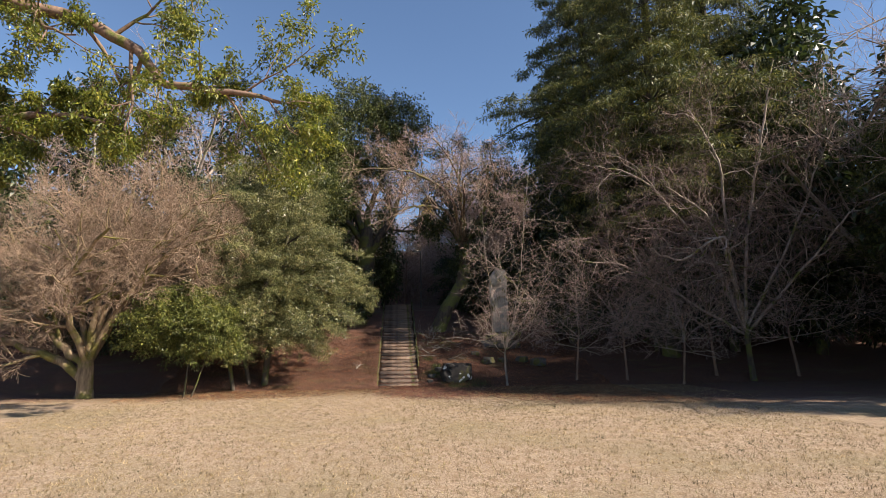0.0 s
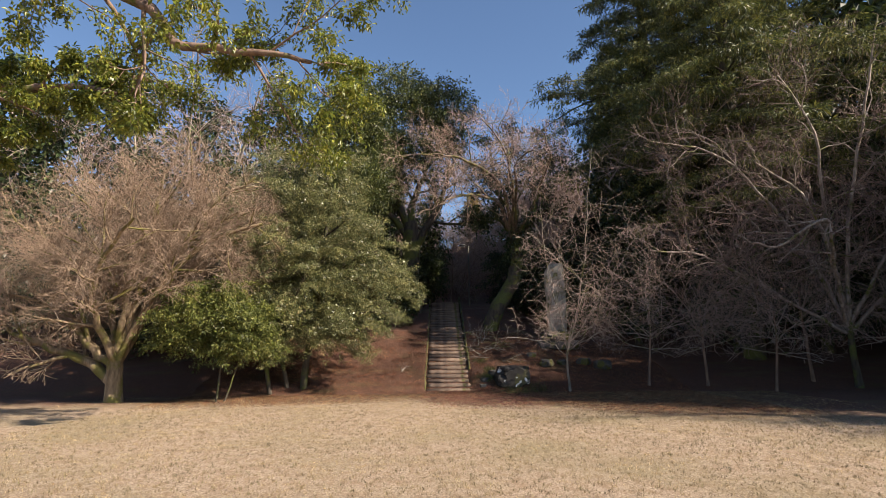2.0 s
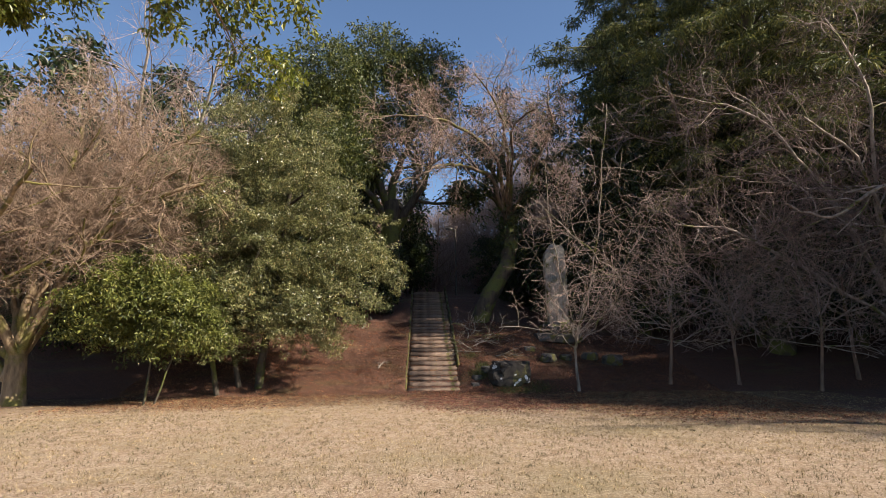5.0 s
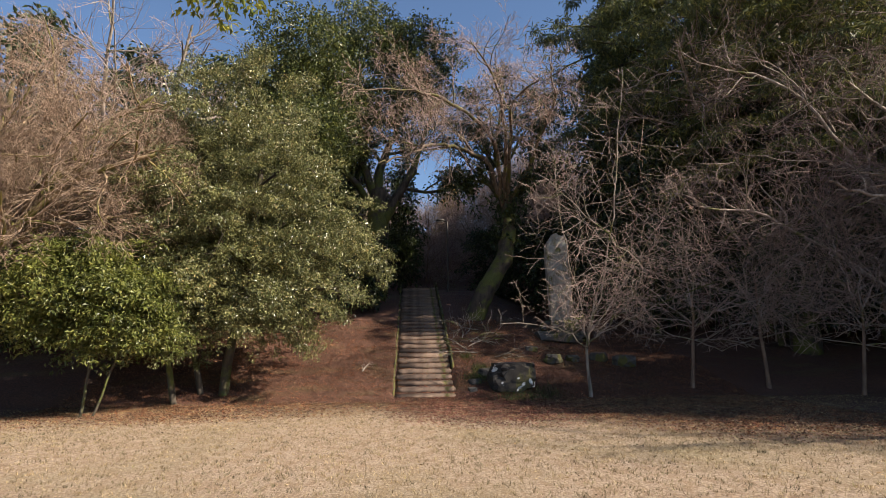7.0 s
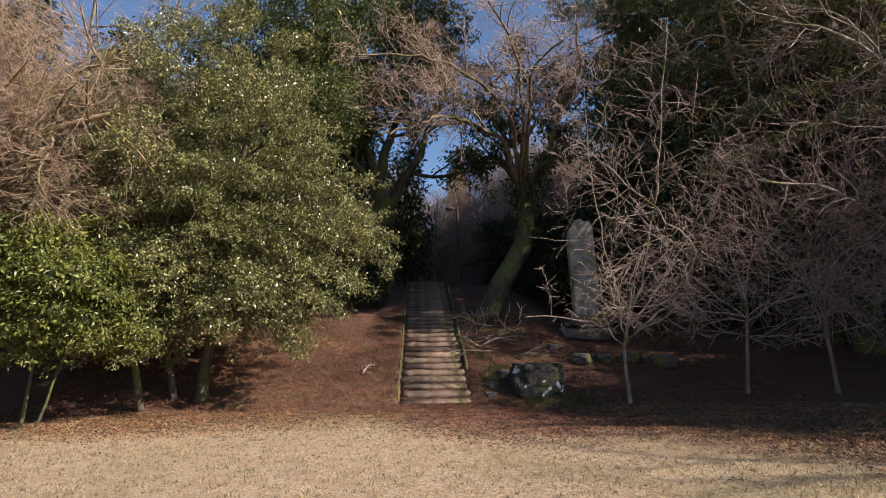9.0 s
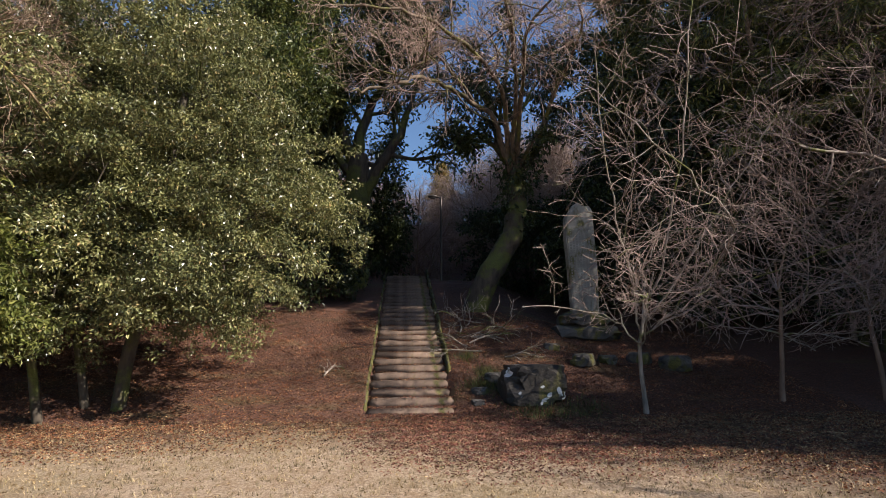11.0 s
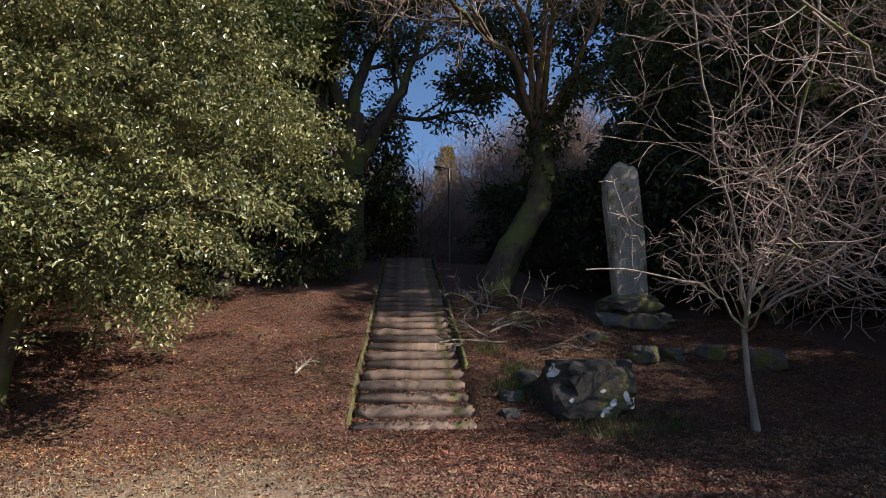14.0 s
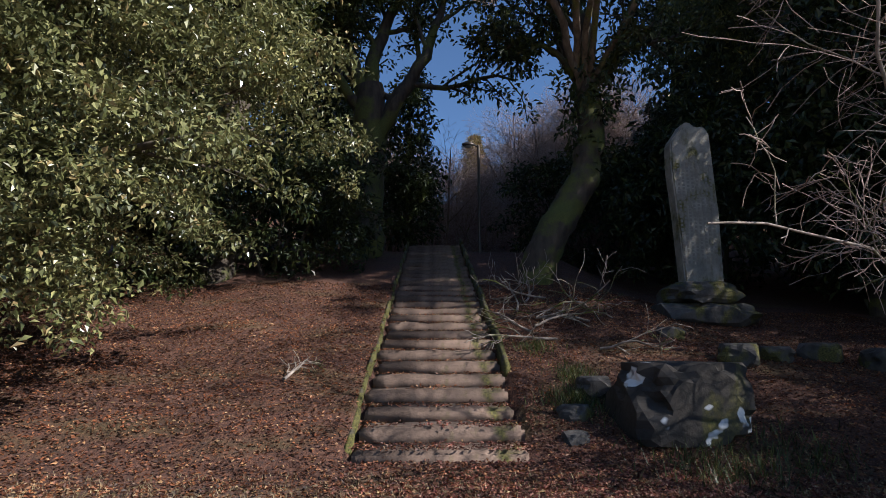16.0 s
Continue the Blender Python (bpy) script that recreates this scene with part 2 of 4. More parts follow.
def tubes_mesh(name, tubes, mat, sides=5):
    """All tubes [(points, radii)] in one smooth mesh."""
    V, F, base = [], [], 0
    sizes = {}
    for pts, rad in tubes:
        sizes.setdefault(len(pts), []).append((pts, rad))
    ang = np.arange(sides) * 2 * np.pi / sides
    ca, sa = np.cos(ang), np.sin(ang)
    for n, group in sizes.items():
        P = np.array([g[0] for g in group], dtype=np.float64)
        R = np.array([g[1] for g in group], dtype=np.float64)
        T = np.gradient(P, axis=1)
        T /= np.linalg.norm(T, axis=2, keepdims=True) + 1e-9
        ref = np.where(np.abs(T[:, :1, 2:3]) > 0.8, np.array([1.0, 0.2, 0]), np.array([0, 0, 1.0]))
        ref = np.broadcast_to(ref, T.shape)
        U = np.cross(T, ref)
        U /= np.linalg.norm(U, axis=2, keepdims=True) + 1e-9
        W = np.cross(T, U)
        ring = P[:, :, None, :] + R[:, :, None, None] * (U[:, :, None, :] * ca[None, None, :, None] + W[:, :, None, :] * sa[None, None, :, None])
        B = len(group)
        V.append(ring.reshape(-1, 3))
        idx = np.arange(B * n * sides).reshape(B, n, sides) + base
        a, b = idx[:, :-1], idx[:, 1:]
        F.append(np.stack([a, np.roll(a, -1, 2), np.roll(b, -1, 2), b], axis=-1).reshape(-1, 4))
        base += B * n * sides
    return mesh_of(name, np.concatenate(V), np.concatenate(F), mat, True)


def leaves_mesh(name, centres, per, spread, length, width, mat, seed, flat=0.6, droop=0.2, lie=1.0):
    """Many small folded leaves in clumps round the centres; two triangles each."""
    rs = np.random.RandomState(seed)
    C = np.repeat(np.asarray(centres, dtype=np.float64), per, axis=0)
    n = len(C)
    off = rs.normal(size=(n, 3))
    off /= np.linalg.norm(off, axis=1, keepdims=True)
    off *= spread * rs.rand(n, 1) ** 0.6
    off[:, 2] *= flat
    C = C + off
    d = off + 0.6 * spread * rs.normal(size=(n, 3))
    d[:, 2] = d[:, 2] * lie - droop * spread
    d /= np.linalg.norm(d, axis=1, keepdims=True) + 1e-9
    nrm = rs.normal(size=(n, 3)) * 0.45 + np.array([0, 0, 0.85])
    s = np.cross(d, nrm)
    s /= np.linalg.norm(s, axis=1, keepdims=True) + 1e-9
    up = np.cross(s, d)
    L = (length * (0.65 + 0.7 * rs.rand(n, 1)))
    w = (width * (0.7 + 0.6 * rs.rand(n, 1)))
    fold = 0.25 * w
    tip = C + d * L - up * 0.12 * L
    mid = C + d * L * 0.45
    V = np.stack([C, mid + s * w * 0.5 + up * fold, tip, mid - s * w * 0.5 + up * fold], axis=1).reshape(-1, 3)
    i = np.arange(n) * 4
    F = np.concatenate([np.stack([i, i + 1, i + 2], 1), np.stack([i, i + 2, i + 3], 1)])
    return mesh_of(name, V, F, mat, False)


# ---- the shape of the land ----
def smooth(a, b, v):
    t = min(max((v - a) / (b - a), 0.0), 1.0)
    return t * t * (3 - 2 * t)


STEPS, RISE, RUN = 29, 0.1415, 0.42
TOP_Y, TOP_Z = 0.07 + RUN * (STEPS - 1), 0.16 + RISE * (STEPS - 1)


def land(x, y):
    """Height of the ground."""
    slope = 0.337 if x < 2.5 else 0.337 - 0.085 * smooth(2.5, 5.5, x)
    rise = slope * max(y + 0.38, 0.0)
    start = smooth(-0.9, 0.6, y)
    top = TOP_Z + 0.02 + 0.03 * math.sin(x * 0.4)
    z = min(rise, top) if y < 14 else top
    if rise > top - 0.5 and y < 16:
        k = smooth(top - 0.5, top + 0.5, rise)
        z = (top - 0.5) + 0.5 * k if rise < top + 0.5 else top
    z *= start
    # the far hill
    z += 7.4 * smooth(15.5, 37, y) + 6.0 * smooth(37, 90, y) + 6.0 * smooth(4.0, 20.0, x) * smooth(16, 34, y)
    if abs(x) > 1.2:
        z += (0.10 * noise.noise((x * 0.5, y * 0.5, 0.3)) + 0.04 * noise.noise((x * 1.9, y * 1.9, 4.0))) * smooth(-0.5, 1.5, y) * smooth(1.2, 2.0, abs(x))
    z += 0.02 * noise.noise((x * 0.25, y * 0.25, 9.0)) * smooth(0.5, -3, y)
    # the flight is sunk a little between its kerbs
    if abs(x) < 0.86 and -0.1 < y < TOP_Y + 0.6:
        z -= 0.22 * smooth(-0.1, 0.5, y)
    return z


def axis(stops):
    out = []
    for a, b, n in stops:
        out += list(np.linspace(a, b, n, endpoint=False))
    return out + [stops[-1][1]]


xs = axis([(-900, -120, 8), (-120, -30, 16), (-30, -8, 36), (-8, -1.2, 40), (-1.2, 1.2, 22), (1.2, 8, 40), (8, 30, 36), (30, 120, 16), (120, 900, 8)])
ys = axis([(-900, -120, 8), (-120, -30, 14), (-30, -2, 60), (-2, 13.5, 90), (13.5, 40, 34), (40, 220, 24), (220, 1200, 8)])
gv = np.array([(x, y, land(x, y)) for y in ys for x in xs])
nx, ny = len(xs), len(ys)
gi = np.arange(nx * ny).reshape(ny, nx)
gf = np.stack([gi[:-1, :-1], gi[:-1, 1:], gi[1:, 1:], gi[1:, :-1]], -1).reshape(-1, 4)
ground = new("ground", mesh_of("ground", gv, gf, GROUND, True))
tagged(ground, "dry tan lawn rising into a bank of brown leaf litter", "ground", kind="structure")


# ---- stone stairs ----
def block(sx, sy, sz, seed, bevel=0.02, rough=0.008):
    """A worn stone block, its base at z 0."""
    bm = bmesh.new()
    bmesh.ops.create_cube(bm, size=1.0)
    bmesh.ops.scale(bm, vec=(sx, sy, sz), verts=bm.verts)
    bmesh.ops.translate(bm, vec=(0, 0, sz / 2), verts=bm.verts)
    long_edges = [e for e in bm.edges if abs(e.verts[0].co.x - e.verts[1].co.x) > sx * 0.5]
    if sx > 3 * sy:
        bmesh.ops.subdivide_edges(bm, edges=long_edges, cuts=9)
    bmesh.ops.bevel(bm, geom=[e for e in bm.edges if e.calc_face_angle(0) > 1], offset=bevel, segments=2, affect="EDGES")
    for v in bm.verts:
        v.co += rough * noise.noise_vector((v.co.x * 3 + seed * 7.1, v.co.y * 6, v.co.z * 6 + seed))
    return bm


stairs = thing("stairs", "worn brown stone steps with mossy kerbs and fallen leaves", "stairs", Matrix.Identity(4), kind="structure")
for i in range(STEPS):
    o = part("step", block(1.56 + 0.03 * math.sin(i * 2.3), RUN + 0.10, 0.20, i, 0.035, 0.03), STEP_STONE, stairs, smooth=True)
    o.location = (0.02 * math.sin(i * 1.7), 0.07 + RUN * i + (RUN + 0.10) / 2, 0.16 + RISE * i - 0.20)
    o.rotation_euler = (0, radians(0.5) * math.sin(i * 3.1), radians(0.6) * math.sin(i * 1.3))
pitch = math.atan2(RISE, RUN)
kerb_len = RUN * 2 / math.cos(pitch)
for side in (-1, 1):
    for i in range(2 if side > 0 else 0, 15):
        bm = block(0.085 if side > 0 else 0.07, kerb_len - 0.012, 0.30, i + 40 * side, 0.018, 0.010)
        o = part("kerb_stone", bm, KERB_STONE, stairs, "mossy kerb stone", smooth=True)
        y = 0.30 + RUN * 2 * (i + 0.5)
        o.location = (side * (0.855 + 0.012 * math.sin(i * 2.1 + side)), y, 0.16 + RISE * (y - 0.07) / RUN - 0.20 + (-0.07 if side > 0 else -0.13) + 0.03 * math.sin(i * 4.1 + side))
        o.rotation_euler = (pitch, 0, radians(0.7) * math.sin(i * 1.9))


# ---- trees ----
def grow(rng, out, p, d, length, radius, level, spec, limb, inside):
    """One branch and all that springs from it. out: rows of (level, limb, points, radii)."""
    s = spec[level]
    n = s["segs"]
    pts, rad = [tuple(p)], [radius]
    step = length / n
    d = Vector(d).normalized()
    q = Vector(p)
    dirs = [d.copy()]
    for i in range(n):
        d = d + Vector((rng.gauss(0, 1), rng.gauss(0, 1), rng.gauss(0, 1))) * s["wiggle"] + Vector((0, 0, s["lift"]))
        d.normalize()
        q = q + d * step
        if level > 0 and not inside(q):
            break
        pts.append(tuple(q))
        rad.append(max(radius * (1 - (1 - s["taper"]) * (i + 1) / n), 0.0045))
        dirs.append(d.copy())
    if len(pts) < 2:
        return
    out.append((level, limb, pts, rad))
    if level + 1 >= len(spec):
        return
    c = spec[level + 1]
    m = len(pts) - 1
    count = s["kids"] if m == n else max(1, int(s["kids"] * m / n))
    turn = rng.random() * 6.28
    for k in range(count):
        f = s["from"] + (1 - s["from"]) * (k + rng.random() * 0.8) / count
        f = min(f, 0.999) * m
        i = int(f)
        a, b = Vector(pts[i]), Vector(pts[min(i + 1, m)])
        at = a.lerp(b, f - i)
        axis_d = dirs[min(i + 1, m)]
        side = axis_d.orthogonal().normalized()
        turn += 2.4 + rng.gauss(0, 0.5)
        side.rotate(Matrix.Rotation(turn, 3, axis_d))
        ang = radians(c["angle"] * (0.7 + 0.6 * rng.random()))
        nd = axis_d * math.cos(ang) + side * math.sin(ang)
        nl = length * c["ratio"] * (0.65 + 0.6 * rng.random()) * (1.15 - 0.5 * f / m)
        nr = rad[i] * c["thin"]
        grow(rng, out, at, nd, nl, nr, level + 1, spec, limb if level > 0 else len(out), inside)


def guided(rng, out, way, r0, r1, lvl, spec, limb, inside, kids):
    """A limb through a few points of its way, and what springs from it."""
    pts, n = [], 5
    w = [Vector(q) for q in way]
    for i in range(len(w) - 1):
        a0, a1, a2, a3 = w[max(i - 1, 0)], w[i], w[i + 1], w[min(i + 2, len(w) - 1)]
        for k in range(n):
            t = k / n
            q = 0.5 * (2 * a1 + (a2 - a0) * t + (2 * a0 - 5 * a1 + 4 * a2 - a3) * t * t + (3 * a1 - a0 - 3 * a2 + a3) * t ** 3)
            pts.append(q + Vector((rng.gauss(0, 1), rng.gauss(0, 1), rng.gauss(0, 1))) * 0.03)
    pts.append(w[-1])
    m = len(pts) - 1
    rad = [r0 + (r1 - r0) * i / m for i in range(m + 1)]
    out.append((lvl, limb, [tuple(q) for q in pts], rad))
    total = sum((pts[i + 1] - pts[i]).length for i in range(m))
    c = spec[lvl + 1]
    turn = rng.random() * 6.28
    for k in range(kids):
        f = min(0.22 + 0.78 * (k + rng.random() * 0.8) / kids, 0.999) * m
        i = int(f)
        ax = (pts[min(i + 1, m)] - pts[i]).normalized()
        side = ax.orthogonal().normalized()
        turn += 2.4 + rng.gauss(0, 0.5)
        side.rotate(Matrix.Rotation(turn, 3, ax))
        ang = radians(c["angle"] * (0.7 + 0.6 * rng.random()))
        grow(rng, out, pts[i].lerp(pts[min(i + 1, m)], f - i), ax * math.cos(ang) + side * math.sin(ang),
             total * c["ratio"] * (0.65 + 0.6 * rng.random()) * (1.1 - 0.4 * f / m), rad[i] * c["thin"], lvl + 1, spec, limb, inside)


def level(segs, wiggle, lift, taper, kids=0, start=0.2, angle=45, ratio=0.6, thin=0.55):
    return {"segs": segs, "wiggle": wiggle, "lift": lift, "taper": taper, "kids": kids, "from": start, "angle": angle, "ratio": ratio, "thin": thin}


def ellipsoids(*lobes):
    def inside(q):
        for (cx, cy, cz), (rx, ry, rz) in lobes:
            if ((q.x - cx) / rx) ** 2 + ((q.y - cy) / ry) ** 2 + ((q.z - cz) / rz) ** 2 < 1:
                return True
        return False
    return inside


def woody_parts(out, tree, bark_mat, twig_mat, thick=2, limb_mat=None):
    """Trunk, each main limb, and the twigs as parts."""
    part_of("trunk", tubes_mesh("trunk", [(p, r) for l, b, p, r in out if l == 0], bark_mat, 12), tree)
    by = {}
    for l, b, p, r in out:
        if 0 < l <= thick:
            by.setdefault(b, []).append((p, r))
    for b, rows in by.items():
        part_of("limb", tubes_mesh("limb", rows, limb_mat or bark_mat, 5), tree)
    fine = [(p, r) for l, b, p, r in out if l > thick]
    if fine:
        part_of("fine_branching", tubes_mesh("fine_branching", fine, twig_mat, 3), tree, kind="stuff")


def at_land(x, y, dz=0.0, rz=0.0):
    return pose(x, y, land(x, y) + dz, 0, 0, rz)


def bare_tree(name, label, x, y, seed, spec, stems, inside, bark_mat, twig_mat, thick=2, group=""):
    """stems: rows of (start, way, length, radius) from the base."""
    rng = random.Random(seed)
    tree = thing(name, label, "tree", at_land(x, y, -0.08), group)
    out = []
    for start, way, length, radius in stems:
        grow(rng, out, start, way, length, radius, 0, spec, 0, inside)
    woody_parts(out, tree, bark_mat, twig_mat, thick)
    return tree, out


def tips_of(out, lowest, every=1):
    """Points along the fine branches, for leaves."""
    pts = []
    for l, b, p, r in out:
        if l >= lowest:
            pts += p[1::every]
    return np.array(pts)


# the mossy bare maple by the lawn
spec_maple = [
    level(5, 0.06, 0.0, 0.75, 0),
    level(7, 0.10, 0.03, 0.35, 6, 0.3, 45, 0.6),
    level(6, 0.16, 0.03, 0.3, 8, 0.15, 52, 0.46, 0.5),
    level(5, 0.18, 0.01, 0.3, 8, 0.12, 46, 0.58, 0.55),
    level(4, 0.20, 0.01, 0.4, 5, 0.1, 44, 0.58, 0.6),
    level(2, 0.18, 0.01, 0.7, 0, 0.2, 42, 0.6, 0.8),
]
env = ellipsoids(((0.4, 0.0, 5.0), (5.0, 4.4, 4.2)), ((-1.8, 0, 3.4), (3.8, 3.5, 2.8)))
rng = random.Random(11)
maple = thing("maple_tree", "large bare maple with mossy trunk and pinkish twigs", "tree", at_land(-10.6, -2.0, -0.08))
out = []
out.append((0, 0, [(0.05, 0, -0.2), (0.02, 0, 0.05), (0, 0, 0.4), (-0.02, 0, 0.8), (-0.03, 0, 1.25), (-0.05, 0, 1.6)], [0.38, 0.30, 0.26, 0.25, 0.24, 0.18]))
for k, (way, r0, kids) in enumerate([
    ([(-0.05, 0, 0.7), (-0.9, -0.1, 1.35), (-1.9, -0.2, 1.75), (-3.2, -0.3, 2.3), (-4.4, -0.3, 3.2)], 0.17, 8),
    ([(-0.05, 0, 1.2), (-1.0, 0.1, 1.9), (-1.9, 0.2, 3.0), (-2.5, 0.3, 4.3), (-3.2, 0.2, 6.0)], 0.15, 10),
    ([(-0.05, 0, 1.4), (-0.5, 0.4, 3.0), (-1.0, 0.7, 4.8), (-1.2, 0.8, 7.0)], 0.13, 10),
    ([(0.0, 0, 1.4), (0.15, -0.1, 2.9), (0.45, -0.2, 4.3), (0.9, -0.3, 5.8), (1.2, -0.2, 7.6)], 0.14, 11),
    ([(0.05, 0, 1.3), (0.35, 0.0, 2.6), (0.75, 0.1, 4.2), (2.0, 0.1, 5.3), (3.6, 0.0, 6.2)], 0.14, 11),
    ([(0.0, 0.1, 1.3), (0.3, 1.0, 2.8), (0.8, 2.0, 4.6), (1.2, 2.6, 6.2)], 0.12, 9),
    ([(0.0, -0.1, 1.3), (-0.3, -0.9, 2.8), (0.2, -1.7, 4.2), (1.6, -2.6, 5.4)], 0.12, 11),
    ([(0.05, 0, 1.4), (1.2, -0.3, 3.4), (2.8, -0.6, 5.0), (4.7, -0.8, 5.6)], 0.11, 12),
    ([(0.0, 0, 1.5), (1.0, 0.5, 4.2), (2.6, 0.6, 6.6), (4.0, 0.4, 7.5)], 0.10, 11),
]):
    guided(rng, out, way, r0 * 1.15, 0.045, 1, spec_maple, 1000 + k, env, kids)
woody_parts(out, maple, BARK_MAPLE, TWIG_PINK, 2)

# the low bare maples under the wood
spec_low = [
    level(5, 0.05, 0.02, 0.8, 0),
    level(9, 0.23, 0.0, 0.25, 7, 0.1, 35, 0.75, 0.5),
    level(7, 0.26, -0.015, 0.3, 5, 0.12, 50, 0.56, 0.6),
    level(5, 0.20, -0.03, 0.4, 2, 0.12, 46, 0.60, 0.6),
    level(2, 0.20, -0.03, 0.6, 0, 0.1, 45, 0.62, 0.7),
]


def low_maple(x, y, seed, bark_mat, lean, inside):
    rng = random.Random(seed)
    tree = thing("bare_tree", "slender bare maple with pale drooping twigs", "tree", at_land(x, y, -0.08), "bare maples on the bank")
    out = [(0, 0, [(0, 0, -0.15), (lean * 0.1, 0, 0.3), (lean * 0.3, 0, 0.8), (lean * 0.5, 0.02, 1.4), (lean * 0.7, 0, 2.0), (lean * 0.6, 0, 2.8)], [0.075, 0.05, 0.044, 0.04, 0.032, 0.02])]
    for k in range(12):
        a = k * 2.4 + rng.random() * 0.6
        rise, z, ln = [(0.10, 1.35, 3.2), (0.9, 1.8, 3.8), (0.40, 1.7, 3.4), (2.2, 2.2, 4.6)][k % 4]
        grow(rng, out, (lean * 0.6, 0.02, z), (math.cos(a), math.sin(a), rise), ln * rng.uniform(0.8, 1.15), 0.019, 1, spec_low, 500 + k, inside)
    woody_parts(out, tree, bark_mat, TWIG_GREY, 1, BARK_PALE)
    return tree


env_low = ellipsoids(((0, 0, 2.6), (4.0, 3.6, 1.7)), ((0, -0.4, 4.6), (3.6, 3.2, 2.6)))
spec_pale = [
    level(5, 0.05, 0.02, 0.8, 0),
    level(8, 0.14, 0.0, 0.3, 9, 0.15, 45, 0.6, 0.55),
    level(7, 0.22, -0.01, 0.3, 5, 0.12, 50, 0.36, 0.5),
    level(5, 0.24, -0.03, 0.4, 4, 0.12, 46, 0.58, 0.55),
    level(3, 0.22, -0.03, 0.6, 0, 0.1, 45, 0.56, 0.7),
]
rng = random.Random(24)
low_a = thing("bare_tree", "bare maple with pale crooked stems beside the boulder", "tree", at_land(4.26, -0.1, -0.08), "bare maples on the bank")
env_a = ellipsoids(((0.3, -1.2, 2.9), (3.1, 2.6, 1.6)), ((0.4, -1.3, 5.4), (2.7, 2.3, 3.1)))
out = [(0, 0, [(0, 0, -0.15), (-0.02, -0.02, 0.3), (-0.07, -0.05, 0.8), (-0.08, -0.08, 1.3), (0.0, -0.2, 1.9), (0.1, -0.5, 2.6)], [0.07, 0.045, 0.038, 0.034, 0.022, 0.012])]
for k, (way, r0, kids) in enumerate([
    ([(-0.06, -0.1, 1.4), (0.6, -1.0, 2.3), (0.68, -2.0, 3.1), (-0.4, -2.5, 4.0), (-1.7, -2.3, 5.3)], 0.032, 10),
    ([(0.0, -0.1, 1.6), (0.3, -0.8, 3.4), (0.5, -1.4, 5.5), (0.7, -1.8, 8.2)], 0.034, 11),
    ([(-0.06, -0.1, 1.4), (1.0, -1.2, 2.2), (2.4, -2.8, 2.8)], 0.026, 9),
    ([(0.0, -0.2, 1.6), (1.2, -0.8, 3.6), (2.4, -1.2, 5.6)], 0.028, 9),
    ([(-0.06, -0.1, 1.3), (-1.0, -0.8, 1.8), (-2.5, -1.3, 1.9)], 0.024, 9),
    ([(-0.06, -0.1, 1.5), (-0.5, -0.6, 3.2), (-0.9, -1.0, 5.0), (-1.0, -1.2, 7.0)], 0.03, 10),
    ([(0.0, -0.1, 1.5), (0.5, 0.8, 2.6), (1.2, 1.0, 4.2)], 0.024, 7),
    ([(-0.06, -0.1, 1.3), (-0.5, -1.4, 1.9), (-1.2, -2.8, 2.0)], 0.022, 8),
]):
    guided(rng, out, way, r0 * 0.68, 0.009, 1, spec_pale, 500 + k, env_a, kids + 1)
woody_parts(out, low_a, BARK_PALE, TWIG_GREY, 2)
low_b = low_maple(7.2, 0.4, 22, BARK_BROWN, 0.3, env_low)
for x, y, rz, s, src in [(9.3, 0.3, 80, 1.05, low_b), (13.3, 0.6, 200, 1.2, low_b), (16.8, 0.4, 130, 1.25, low_b), (11.2, -0.6, 300, 1.0, low_b), (-17.5, 1.5, 60, 1.0, low_b)]:
    copy_thing(src, at_land(x, y, -0.08, rz) @ Matrix.Scale(s, 4))

# the broad bare tree that arches over the bank
rng = random.Random(27)
broad = thing("bare_tree", "broad arching bare tree with crooked pale limbs and fine twigs", "tree", at_land(14.5, 0.0, -0.1))
env_broad = ellipsoids(((-0.3, -0.6, 7.6), (8.0, 5.0, 6.4)))
spec_broad = [
    level(5, 0.05, 0.02, 0.8, 0),
    level(8, 0.14, 0.0, 0.3, 9, 0.15, 45, 0.6, 0.55),
    level(7, 0.32, 0.01, 0.3, 9, 0.12, 55, 0.34, 0.5),
    level(5, 0.22, 0.01, 0.4, 6, 0.12, 46, 0.50, 0.55),
    level(3, 0.22, 0.01, 0.6, 0, 0.1, 45, 0.56, 0.7),
]
out = [(0, 0, [(0, 0, -0.3), (0, 0, 0.3), (-0.1, -0.05, 1.2), (-0.15, -0.1, 2.4)], [0.2, 0.13, 0.11, 0.1])]
